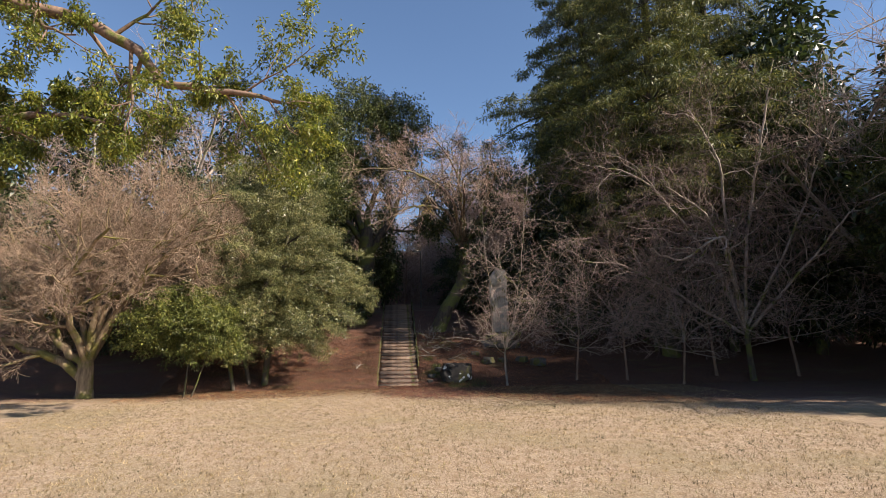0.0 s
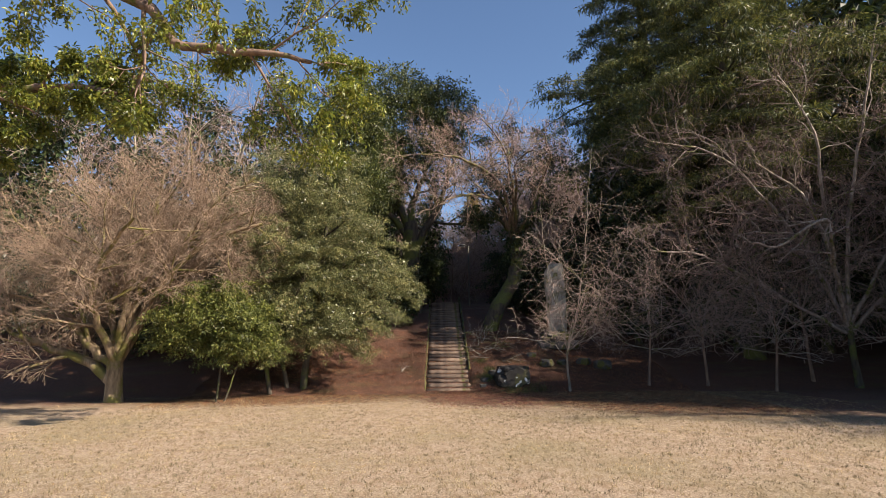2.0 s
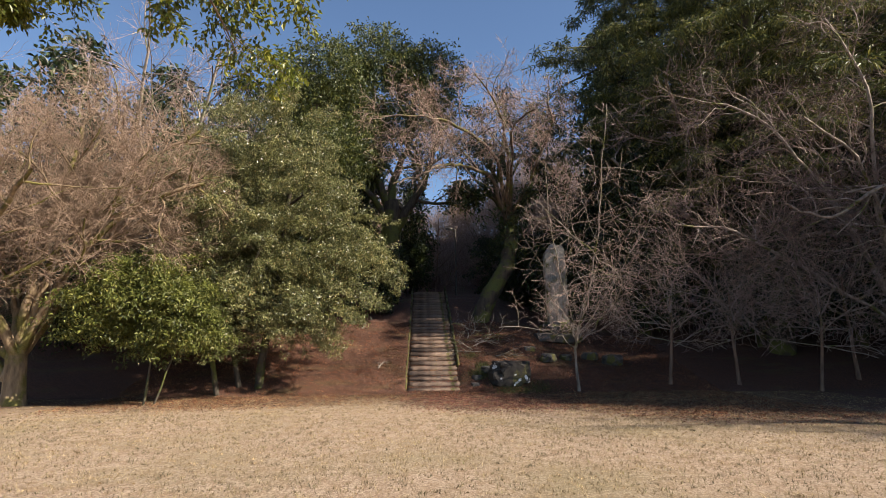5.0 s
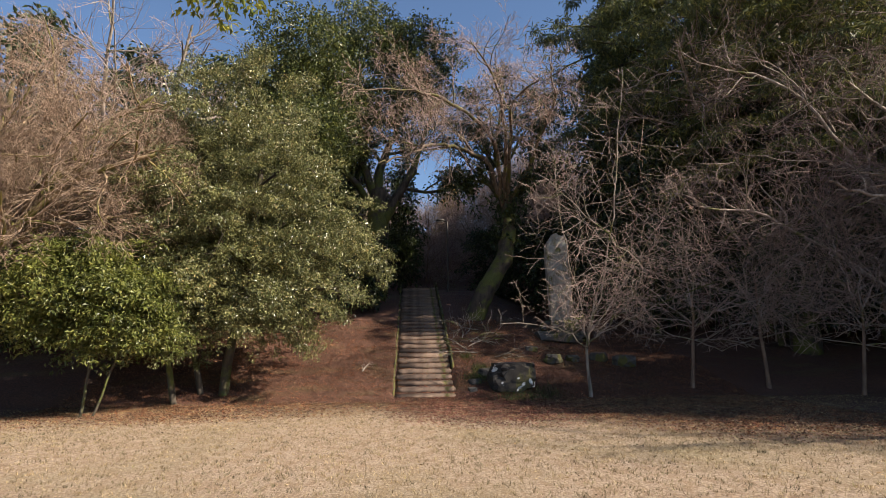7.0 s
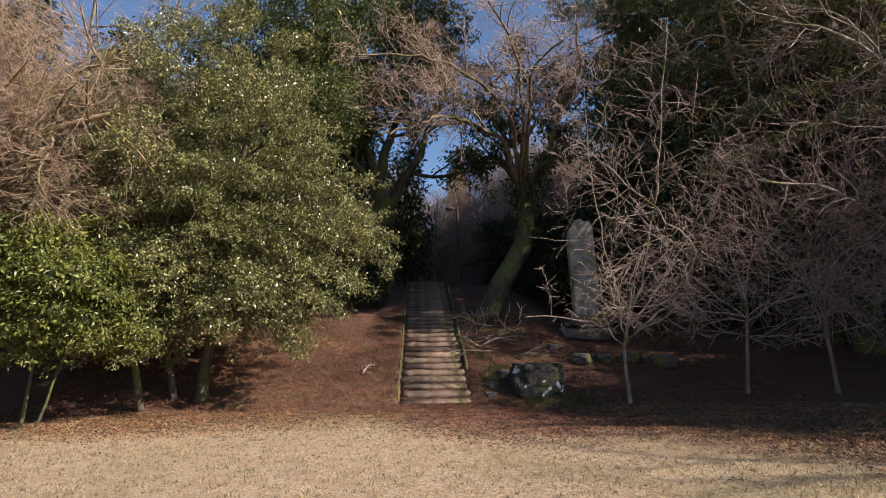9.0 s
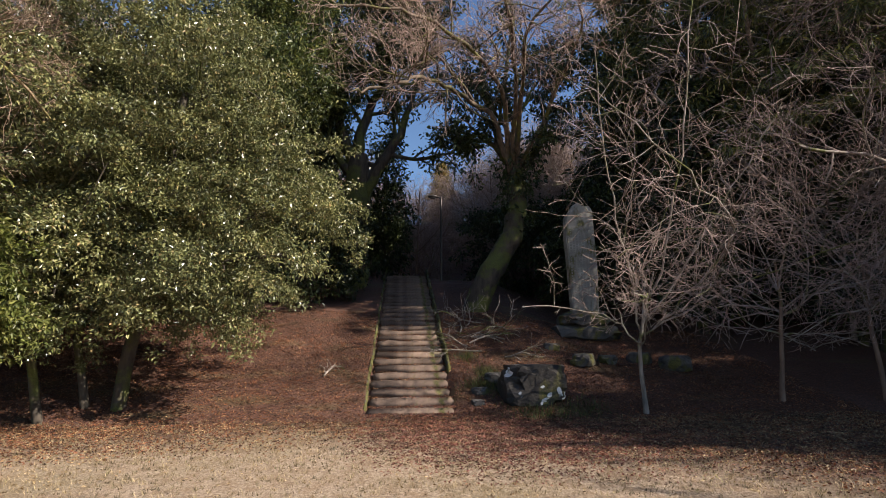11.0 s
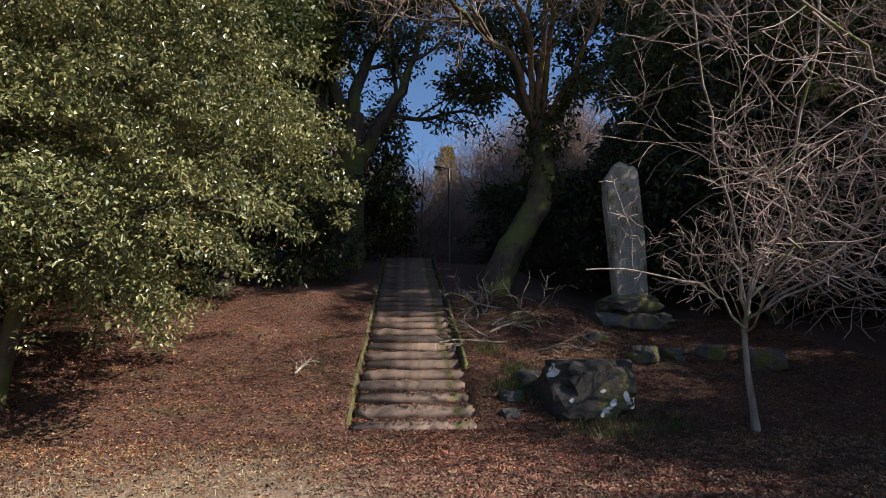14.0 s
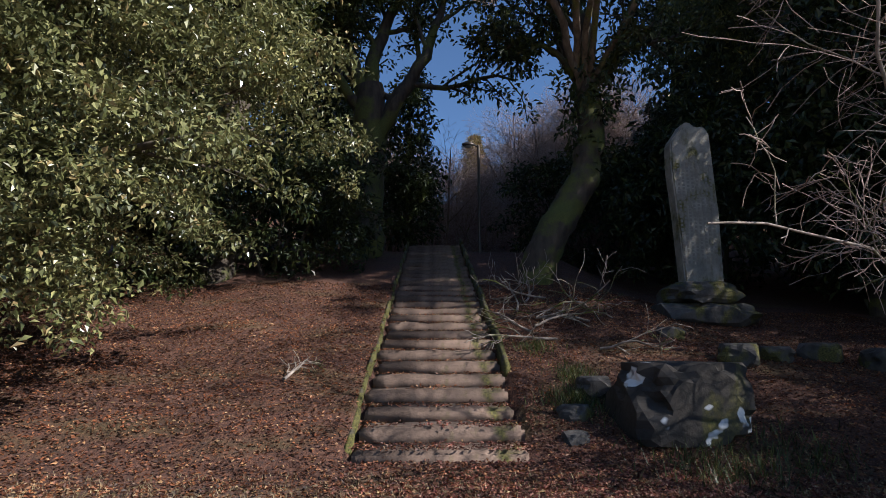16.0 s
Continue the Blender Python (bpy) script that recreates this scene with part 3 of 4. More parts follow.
for k, (way, r0, kids) in enumerate([
    ([(-0.1, 0, 2.0), (-1.6, -1.8, 4.2), (-2.9, -3.5, 5.4), (-4.3, -3.2, 4.6), (-5.4, -3.0, 5.0)], 0.13, 12),
    ([(-0.1, 0, 2.2), (-1.0, -0.8, 5.5), (-1.8, -1.9, 8.8), (-3.0, -2.2, 10.8)], 0.14, 13),
    ([(-0.1, 0, 2.2), (-2.2, -0.4, 6.0), (-4.5, -0.8, 8.3), (-6.4, -0.8, 8.9)], 0.13, 13),
    ([(-0.1, 0, 2.2), (0.0, -0.6, 6.0), (0.4, -1.6, 10.0), (1.0, -2.0, 13.2)], 0.14, 12),
    ([(-0.1, 0, 1.9), (-3.0, -0.2, 3.6), (-5.4, -0.6, 4.7), (-7.4, -1.0, 4.9)], 0.11, 12),
    ([(-0.1, 0, 2.2), (2.0, -0.5, 6.0), (4.0, -0.6, 10.0)], 0.13, 11),
    ([(-0.1, 0, 2.2), (-1.0, 1.4, 7.0), (-2.4, 2.0, 11.2)], 0.13, 11),
    ([(-0.1, 0, 2.0), (1.4, -1.8, 4.5), (2.6, -3.0, 6.5)], 0.12, 11),
    ([(-0.1, 0, 2.2), (-2.4, -2.2, 6.0), (-4.6, -3.0, 7.4)], 0.11, 12),
]):
    guided(rng, out, way, r0 * 0.6, 0.026, 1, spec_broad, 800 + k, env_broad, kids)
woody_parts(out, broad, BARK_DARK, TWIG_DUSK, 2, BARK_PALE)


# the tall bare trees
spec_tall = [
    level(9, 0.07, 0.03, 0.4, 0),
    level(9, 0.15, -0.005, 0.3, 9, 0.25, 50, 0.62, 0.5),
    level(6, 0.17, 0.0, 0.3, 9, 0.2, 48, 0.5, 0.5),
    level(5, 0.16, 0.02, 0.35, 7, 0.15, 42, 0.52, 0.55),
    level(2, 0.16, 0.03, 0.6, 0, 0.1, 40, 0.52, 0.65),
]
env_tall = ellipsoids(((0, 0, 9.5), (6.2, 5.6, 6.8)))


def tall_bare(x, y, seed, bark_mat, twig_mat, label):
    rng = random.Random(seed)
    tree = thing("bare_tree", label, "tree", at_land(x, y, -0.08), "tall bare trees")
    out = [(0, 0, [(0, 0, -0.2), (0, 0, 0.3), (-0.1, 0, 1.2), (-0.2, -0.1, 2.6), (-0.3, -0.1, 3.8)], [0.40, 0.28, 0.24, 0.22, 0.2])]
    for k in range(9):
        a = k * 2.4 + rng.random() * 0.6
        tilt = 0.4 + 1.5 * (k % 3) / 2
        grow(rng, out, (-0.3, -0.1, 3.7 - 0.16 * k), (math.cos(a) * tilt, math.sin(a) * tilt, 1.0 - 0.3 * (k % 3) / 2), 10.5 - 1.6 * (k % 3), 0.13, 1, spec_tall, 600 + k, env_tall)
    woody_parts(out, tree, bark_mat, twig_mat, 2)
    return tree


tall_a = tall_bare(13.2, 5.2, 31, BARK_PALE, TWIG_GREY, "tall spreading bare tree with pale crooked branches")
# copies at negative y are added past the right of the view for dappled shade
for x, y, rz, s in [(22.5, 0.5, 20, 1.15), (20.2, -7.4, 100, 1.1), (18.2, -10.8, 230, 1.0), (20.5, -14.5, 60, 0.7), (-14.0, 12.5, 210, 1.1), (-19, 10, 30, 1.0)]:
    copy_thing(tall_a, at_land(x, y, -0.08, rz) @ Matrix.Scale(s, 4))

# how the arching limbs over the stairs branch
spec_over = [
    level(8, 0.05, 0.0, 0.55, 0),
    level(8, 0.12, 0.02, 0.35, 7, 0.3, 50, 0.6, 0.55),
    level(7, 0.22, 0.0, 0.3, 8, 0.15, 58, 0.30, 0.45),
    level(6, 0.22, 0.01, 0.3, 6, 0.15, 50, 0.52, 0.55),
    level(4, 0.20, 0.01, 0.5, 0, 0.1, 45, 0.52, 0.65),
]

def leafy_tree(name, label, m, seed, spec, stems, inside, bark_mat, leaf_mat, lowest, per, spread, length, width, group="", flat=0.6, droop=0.3, extra=None):
    rng = random.Random(seed)
    tree = thing(name, label, "tree", m, group)
    out = []
    for start, way, ln, radius in stems:
        grow(rng, out, start, way, ln, radius, 0, spec, 0, inside)
    woody_parts(out, tree, bark_mat, bark_mat, 2)
    pts = tips_of(out, lowest)
    if extra is not None:
        pts = np.concatenate([pts, extra])
    part_of("crown", leaves_mesh("crown", pts, per, spread, length, width, leaf_mat, seed, flat, droop), tree, kind="stuff")
    return tree


def shell_points(lobes, count, seed, inner=0.55):
    """Points in the outer shell of the lobes, unevenly."""
    rs = np.random.RandomState(seed)
    vol = np.array([r[0] * r[1] + r[1] * r[2] + r[0] * r[2] for c, r in lobes])
    pick = rs.choice(len(lobes), count, p=vol / vol.sum())
    v = rs.normal(size=(count, 3))
    v /= np.linalg.norm(v, axis=1, keepdims=True)
    bump_r = np.array([1 + 0.30 * noise.noise((a * 2.6 + k, b * 2.6, c * 2.6 + seed)) for (a, b, c), k in zip(v, pick)])
    rad = (inner + (1 - inner) * rs.rand(count) ** 0.5) * bump_r
    c = np.array([lobes[k][0] for k in pick])
    r = np.array([lobes[k][1] for k in pick])
    return c + v * r * rad[:, None]


def sprays(lobes, count, each, seed, inner, reach):
    """Clump centres gathered into drooping fans, with gaps between."""
    rs = np.random.RandomState(seed)
    heads = shell_points(lobes, count, seed, inner)
    mid = np.mean([c for c, r in lobes], axis=0)
    away = heads - mid
    away[:, 2] *= 0.4
    away /= np.linalg.norm(away, axis=1, keepdims=True) + 1e-9
    H, A = np.repeat(heads, each, 0), np.repeat(away, each, 0)
    s = rs.rand(len(H), 1)
    side = np.cross(A, np.array([0, 0, 1.0]))
    off = A * reach * (s - 0.4) * 1.3 + side * reach * rs.uniform(-0.6, 0.6, (len(H), 1)) * (1.1 - 0.6 * s)
    off[:, 2] -= 0.45 * reach * s[:, 0] ** 2
    off += rs.normal(scale=0.06, size=off.shape)
    return H + off


spec_ever = [
    level(8, 0.06, 0.03, 0.4, 12, 0.15, 0, 0, 0),
    level(7, 0.12, 0.02, 0.3, 7, 0.25, 55, 0.55, 0.5),
    level(5, 0.15, 0.0, 0.35, 6, 0.2, 45, 0.5, 0.55),
    level(4, 0.16, -0.02, 0.5, 0, 0.1, 42, 0.5, 0.6),
]
# the big camellia
cam_lobes = [((-0.1, 0.1, 3.7), (3.2, 2.5, 2.0)), ((0.0, -0.3, 5.6), (2.8, 2.6, 2.1)), ((-0.1, 0.3, 7.9), (2.3, 2.1, 1.7)), ((2.3, 0.5, 3.5), (1.8, 1.8, 1.25)), ((1.9, 0.4, 4.8), (1.7, 1.7, 1.2)), ((1.7, -0.8, 2.7), (1.6, 1.2, 0.9)), ((1.6, -0.8, 2.3), (1.3, 1.1, 0.7)), ((-1.6, -0.6, 2.8), (2.1, 2.0, 1.3)), ((0.2, -1.2, 2.4), (2.0, 1.5, 0.85)), ((-1.5, 0.3, 6.5), (2.0, 2.0, 1.6)), ((-0.9, -2.0, 1.8), (1.0, 0.8, 0.5))]
leafy_tree("camellia_tree", "dense evergreen camellia with small glossy dark leaves", at_land(-5.2, 0.35, -0.08), 51, spec_ever,
           [((0, 0, -0.2), (0.05, 0, 1), 8.0, 0.13), ((-1.0, -0.5, -0.2), (-0.2, -0.1, 1), 6.0, 0.08), ((-0.5, 0, -0.2), (-0.3, 0.1, 1), 6.0, 0.08)],
           ellipsoids(*cam_lobes), BARK_DARK, LEAF_CAMELLIA, 3, 17, 0.16, 0.068, 0.038, extra=sprays(cam_lobes, 560, 17, 5, 0.66, 0.78))
# the brighter shrub beside it
sh_lobes = [((0, 0, 2.85), (1.7, 1.5, 1.05)), ((-0.3, 0.3, 2.0), (1.9, 1.4, 0.6)), ((0.9, 0.2, 1.75), (1.2, 1.0, 0.42)), ((0.8, -0.3, 2.3), (1.2, 1.1, 0.7)), ((-0.9, -0.2, 2.5), (1.2, 1.2, 0.8)), ((0.2, 0.2, 3.5), (1.0, 1.0, 0.5))]
leafy_tree("evergreen_shrub", "bright green broadleaf shrub on the shaded bank", at_land(-7.3, -2.2, -0.05), 52, spec_ever,
           [((0, 0, -0.1), (0.1, 0, 1), 3.2, 0.034), ((0.2, 0, -0.1), (0.5, -0.1, 1), 2.6, 0.028)],
           ellipsoids(*sh_lobes), BARK_DARK, LEAF_BRIGHT, 3, 9, 0.18, 0.10, 0.048, extra=sprays(sh_lobes, 270, 9, 6, 0.55, 0.5))
# the camphor tree that reaches over the lawn
spec_camphor = [
    level(8, 0.05, 0.02, 0.5, 0),
    level(10, 0.11, -0.004, 0.3, 8, 0.3, 50, 0.5, 0.45),
    level(6, 0.15, -0.02, 0.3, 5, 0.25, 50, 0.20, 0.4),
    level(5, 0.16, -0.02, 0.4, 5, 0.35, 45, 0.6, 0.55),
    level(3, 0.16, -0.06, 0.5, 0, 0.1, 42, 0.55, 0.6),
]
everywhere = ellipsoids(((0, 0, 6), (40, 40, 40)))
rng = random.Random(61)
camphor = thing("camphor_tree", "camphor tree with sunlit yellow-green leaves on long branches", "tree", at_land(-13.2, -8.6, -0.1))
out = []
grow(rng, out, (0, 0, -0.3), (0.1, 0, 1), 6.5, 0.5, 0, [spec_camphor[0]], 0, everywhere)
for k, (way, r0, kids) in enumerate([
    ([(0.3, 0, 5.8), (1.4, -0.6, 8.6), (2.9, -0.9, 9.9), (5.3, -1.0, 9.5), (7.0, -1.1, 8.6), (7.8, -1.1, 7.8), (9.5, -1.2, 7.55), (10.4, -1.2, 7.35)], 0.24, 15),
    ([(0.5, 0, 5.6), (2.4, -0.3, 6.6), (4.4, -0.5, 7.2), (6.2, -0.6, 7.0)], 0.17, 9),
    ([(0.2, 0, 6.2), (0.2, 0.5, 9.0), (-0.6, 0.8, 12)], 0.22, 7),
    ([(0, 0, 5.6), (-2, 0.6, 7.6), (-4.4, 1.0, 8.8)], 0.2, 7),
    ([(0, 0, 5.6), (-0.8, -2, 7.6), (-1.2, -4.0, 8.6)], 0.2, 7),
]):
    guided(rng, out, way, r0, 0.04, 1, spec_camphor, 3000 + k, everywhere, kids)
woody_parts(out, camphor, BARK_BROWN, BARK_BROWN, 2)
part_of("crown", leaves_mesh("crown", tips_of(out, 4), 20, 0.20, 0.10, 0.05, LEAF_CAMPHOR, 61, 0.7, 0.5), camphor, kind="stuff")


# conifers: whorls of drooping boughs with flat sprays
def conifer(name, label, m, seed, height, reach, first, whorls, boughs, leaf_mat, clump=0.42, per=26, group="", shape=0.75, needle=0.26):
    rng = random.Random(seed)
    tree = thing(name, label, "tree", m, group)
    lean = (rng.gauss(0, 0.01), rng.gauss(0, 0.01))
    trunk_pts = [(lean[0] * z, lean[1] * z, z) for z in np.linspace(-0.3, height, 14)]
    part_of("trunk", tubes_mesh("trunk", [(trunk_pts, [0.017 * height * (1 - 0.93 * i / 13) + 0.02 for i in range(14)])], BARK_DARK, 10), tree)
    rows, centres = [], []
    for w in range(whorls):
        f = w / (whorls - 1)
        z = first + (height - first) * f ** 0.92
        r = reach * (1 - f) ** shape * (0.7 + 0.5 * rng.random()) + 0.25
        for b in range(boughs):
            a = 6.283 * (b + rng.random() * 0.8) / boughs + w
            rr = r * (0.6 + 0.55 * rng.random())
            droop = 0.10 + 0.22 * rng.random()
            pts = []
            for i in range(6):
                s = i / 5
                pts.append((lean[0] * z + math.cos(a) * rr * s, lean[1] * z + math.sin(a) * rr * s, z + rr * (0.18 * s - (droop + 0.18) * s * s)))
            rows.append((pts, [0.012 * rr * (1 - 0.85 * i / 5) + 0.006 for i in range(6)]))
            for k in range(max(3, int(rr * 5.5))):
                s = 0.25 + 0.75 * rng.random()
                side = rng.uniform(-1, 1) * rr * 0.34 * (1.1 - 0.75 * s)
                centres.append((lean[0] * z + math.cos(a) * rr * s - math.sin(a) * side, lean[1] * z + math.sin(a) * rr * s + math.cos(a) * side,
                                z + rr * (0.18 * s - (droop + 0.18) * s * s) - abs(side) * 0.2))
    part_of("bough_layer", tubes_mesh("bough_layer", rows, BARK_DARK, 4), tree, kind="stuff")
    part_of("crown", leaves_mesh("crown", np.array(centres), per, clump, needle, needle * 0.22, leaf_mat, seed, 0.35, 0.5), tree, kind="stuff")
    return tree


fir = conifer("fir_tree", "tall dark conifer with layered drooping boughs", at_land(12.4, 11.0, -0.1), 71, 30, 6.6, 7.5, 24, 7, LEAF_FIR, 0.46, 28, "dark conifers", 0.6, 0.27)
for x, y, rz, s in [(13.0, 3.8, 140, 0.92), (19.5, 8.5, 60, 1.0)]:
    copy_thing(fir, at_land(x, y, -0.1, rz) @ Matrix.Scale(s, 4))
gold = conifer("cedar_tree", "far golden cedar in sunlight above the bank", at_land(3.3, 38, -0.1), 72, 17.9 - land(3.3, 38), 1.5, 0.6, 16, 8, LEAF_GOLD, 0.4, 18, shape=0.7)

# evergreen oaks at the head of the stairs
spec_oak = [
    level(9, 0.05, 0.02, 0.45, 0),
    level(8, 0.13, 0.03, 0.3, 7, 0.3, 45, 0.55, 0.5),
    level(6, 0.17, 0.02, 0.35, 7, 0.2, 48, 0.40, 0.45),
    level(4, 0.16, 0.0, 0.5, 0, 0.1, 45, 0.5, 0.6),
]


def oak_tree(m, seed, label, trunk, radii, limbs, lobes, leaf_mat, per, extra):
    rng = random.Random(seed)
    tree = thing("oak_tree", label, "tree", m, "evergreen oaks")
    out = []
    guided(rng, out, trunk, radii[0], radii[1], 0, [spec_oak[0], spec_oak[1]], 0, everywhere, 0)
    for k, (way, r0, kids) in enumerate(limbs):
        guided(rng, out, way, r0, 0.04, 1, spec_oak, 700 + k, everywhere, kids)
    woody_parts(out, tree, BARK_DARK, BARK_DARK, 2)
    pts = tips_of(out, 3)
    if extra:
        pts = np.concatenate([pts, shell_points(lobes, extra, seed, 0.3)])
    part_of("crown", leaves_mesh("crown", pts, per, 0.36, 0.17, 0.085, leaf_mat, seed, 0.7, 0.3), tree, kind="stuff")
    return tree


oak_lobes = [((0.2, 0, 10.5), (3.2, 3.0, 2.4)), ((-2.0, -0.5, 7.6), (2.4, 2.2, 1.7)), ((2.0, -0.3, 11.6), (2.2, 2.0, 1.5)), ((-0.8, 0, 12.6), (2.4, 2.2, 1.6))]
oak = oak_tree(at_land(-2.0, 10.1, -0.1), 81, "dark evergreen oak with a massive forked trunk",
               [(0, 0, -0.3), (0.02, 0, 0.3), (0.05, 0, 1.6), (0.15, 0, 3.4), (0.1, 0, 5.0)], (0.62, 0.42),
               [([(0.15, 0, 3.0), (0.9, -0.2, 4.4), (1.7, -0.3, 5.8), (2.2, -0.4, 7.4), (3.2, -0.4, 9.6)], 0.30, 8),
                ([(0.1, 0, 4.8), (0.4, 0, 6.6), (1.2, -0.1, 8.4), (1.4, 0, 11.5)], 0.26, 8),
                ([(0.1, 0, 4.6), (-0.5, 0, 6.2), (-0.8, 0.2, 8.4), (-0.9, 0.2, 11.5)], 0.26, 8),
                ([(0.05, 0, 4.0), (-1.0, -0.3, 5.4), (-2.2, -0.6, 6.6), (-3.4, -0.8, 7.6)], 0.20, 8)],
               oak_lobes, LEAF_OAK, 14, 1700)
lean_oak = oak_tree(at_land(2.1, 6.7, -0.1), 82, "leaning mossy tree with ivy and brown twigs arching over the stairs",
                    [(-0.1, 0, -0.3), (0.1, 0, 0.4), (0.6, 0.1, 1.4), (1.2, 0.2, 2.4), (1.42, 0.3, 3.4), (1.35, 0.3, 4.9)], (0.42, 0.27),
                    [([(1.3, 0.3, 4.6), (0.9, 0.4, 5.8), (0.7, 0.6, 7.0), (0.3, 0.8, 9.4)], 0.20, 7),
                     ([(1.35, 0.3, 4.7), (1.5, 0.5, 6.2), (1.2, 0.7, 7.6), (1.5, 0.8, 9.8)], 0.20, 7),
                     ([(1.4, 0.3, 4.6), (2.2, 0.5, 5.5), (2.6, 0.6, 6.6), (3.3, 0.7, 8.8)], 0.20, 8),
                     ([(1.3, 0.3, 4.6), (0.4, 0.1, 5.5), (-0.7, -0.1, 5.4)], 0.09, 6)],
                    [((1.38, 0.3, 3.7), (0.62, 0.6, 1.5)), ((1.5, 0.2, 4.6), (0.9, 0.7, 0.8)), ((3.4, 1.0, 8.8), (1.4, 1.4, 1.0))], LEAF_DARK, 7, 300)
rng = random.Random(41)
out = []
free = ellipsoids(((-0.9, -4.7, 7.0), (4.1, 3.4, 3.0)))
for k, (way, r0, kids) in enumerate([
    ([(1.2, 0.2, 4.5), (0.6, -0.5, 6.0), (0.0, -0.9, 6.3), (-1.0, -2.6, 6.0), (-1.9, -4.5, 5.3), (-2.7, -5.2, 4.7), (-3.4, -5.7, 4.3)], 0.13, 13),
    ([(1.2, 0.2, 4.7), (0.6, -1.5, 6.6), (-0.8, -3.0, 7.3), (-2.4, -4.0, 7.4), (-4.2, -4.4, 7.2)], 0.12, 13),
    ([(1.3, 0.2, 4.7), (1.0, -2.0, 6.8), (0.3, -4.2, 7.8), (-0.6, -5.4, 8.4)], 0.11, 13),
    ([(1.4, 0.2, 4.7), (1.2, -2.0, 6.4), (0.9, -4.2, 6.9), (1.4, -5.8, 6.9)], 0.11, 12),
    ([(1.5, 0.2, 4.7), (2.4, -1.6, 6.6), (2.5, -3.4, 7.4), (2.0, -5.0, 7.9)], 0.10, 12),
    ([(0.0, -0.9, 6.3), (-1.4, -2.2, 7.4), (-2.6, -3.0, 8.8)], 0.07, 11),
]):
    guided(rng, out, way, r0 * 0.75, 0.022, 1, spec_over, 2000 + k, free, kids + 8)
for limb in sorted({b for l, b, p, r in out}):
    part_of("limb", tubes_mesh("limb", [(p, r) for l, b, p, r in out if b == limb and l <= 2], BARK_ARCH, 6), lean_oak)
part_of("fine_branching", tubes_mesh("fine_branching", [(p, r) for l, b, p, r in out if l > 2], TWIG_BROWN, 3), lean_oak, "fine bare brown twigs", kind="stuff")
for x, y, rz, s in [(-4.9, 7.2, 100, 0.88), (-8.6, 6.4, 220, 0.56)]:
    copy_thing(oak, at_land(x, y, -0.1, rz) @ Matrix.Scale(s, 4))

# dark bushes and the wood that closes the view
bush_lobes = [((0, 0, 1.5), (2.2, 1.9, 1.7)), ((1.0, 0.3, 2.4), (1.4, 1.3, 1.2)), ((-1.1, -0.2, 1.9), (1.4, 1.2, 1.2))]
bush = thing("evergreen_bush", "dark evergreen bush in the shade of the wood", "bush", at_land(-3.6, 7.4, -0.05), "dark bushes")
for way in ([(0, 0, -0.1), (0.1, 0, 1.0), (0.4, 0.1, 2.6)], [(0.3, 0, -0.1), (0.6, 0.2, 1.0), (1.1, 0.3, 2.2)], [(-0.2, 0, -0.1), (-0.6, 0, 1.0), (-1.2, -0.1, 2.2)]):
    part_of("stem", tubes_mesh("stem", [(way, [0.05, 0.035, 0.012])], BARK_DARK, 6), bush)
part_of("crown", leaves_mesh("crown", sprays(bush_lobes, 140, 9, 9, 0.4, 0.55), 8, 0.26, 0.14, 0.07, LEAF_DARK, 91, 0.7, 0.4), bush, kind="stuff")
for x, y, rz, s in [(-6.5, 5.5, 40, 1.1), (-9.5, 4.2, 130, 1.2), (-13, 4.5, 250, 1.2), (-17, 6, 10, 1.4), (7.5, 9.5, 80, 1.5), (11.5, 8.0, 190, 1.5), (16, 8, 300, 1.6), (21, 7, 20, 1.6), (5.2, 13, 120, 1.3), (26, 6, 220, 1.7), (-23, 7, 100, 1.6)]:
    copy_thing(bush, at_land(x, y, -0.05, rz) @ Matrix.Scale(s, 4))
spec_thin = [
    level(7, 0.06, 0.02, 0.3, 9, 0.2, 0, 0, 0),
    level(5, 0.14, 0.01, 0.3, 6, 0.2, 45, 0.5, 0.6),
    level(4, 0.16, 0.0, 0.4, 5, 0.15, 42, 0.55, 0.6),
    level(2, 0.16, 0.0, 0.6, 0, 0.15, 42, 0.6, 0.7),
]
thicket, out = bare_tree("bare_tree", "thin bare shrub tree at the head of the stairs", 0.4, 17.0, 95, spec_thin,
                         [((0, 0, -0.2), (0.1, 0, 1), 5.0, 0.06), ((0.3, 0.1, -0.2), (0.4, 0, 1), 4.0, 0.05), ((-0.3, 0.1, -0.2), (-0.4, 0.1, 1), 4.2, 0.05)], env_low, BARK_BROWN, TWIG_GREY, 1, "thin bare shrubs")
rs = random.Random(96)
for k in range(120):
    y = rs.uniform(15.5, 30) if k % 2 else rs.uniform(26, 38)
    x = rs.uniform(-7, 5 + 0.3 * y)
    s = rs.uniform(0.6, 0.85) if -2.5 < x < 5 else rs.uniform(0.9, 1.4)
    if y < 20 and -0.5 < x < 2.5:
        s = 0.42
    copy_thing(thicket, at_land(x, y, -0.08, 137 * k) @ Matrix.Scale(s, 4))
# the dark wood behind, and extra copies out of view that block the sun
wood_lobes = [((0, 0, 3.0), (2.6, 2.2, 2.4)), ((0.6, 0, 6.2), (2.8, 2.4, 2.4)), ((-0.6, 0.2, 9.4), (2.3, 2.1, 2.2)), ((0.2, 0, 12.0), (1.6, 1.5, 1.6)), ((-1.6, -0.3, 5.0), (1.8, 1.7, 1.6))]
wood = thing("evergreen_tree", "dark evergreen tree, closing the wood behind or added unseen to shade the bank", "tree", at_land(-8.5, 18, -0.1), "trees of the dark wood")
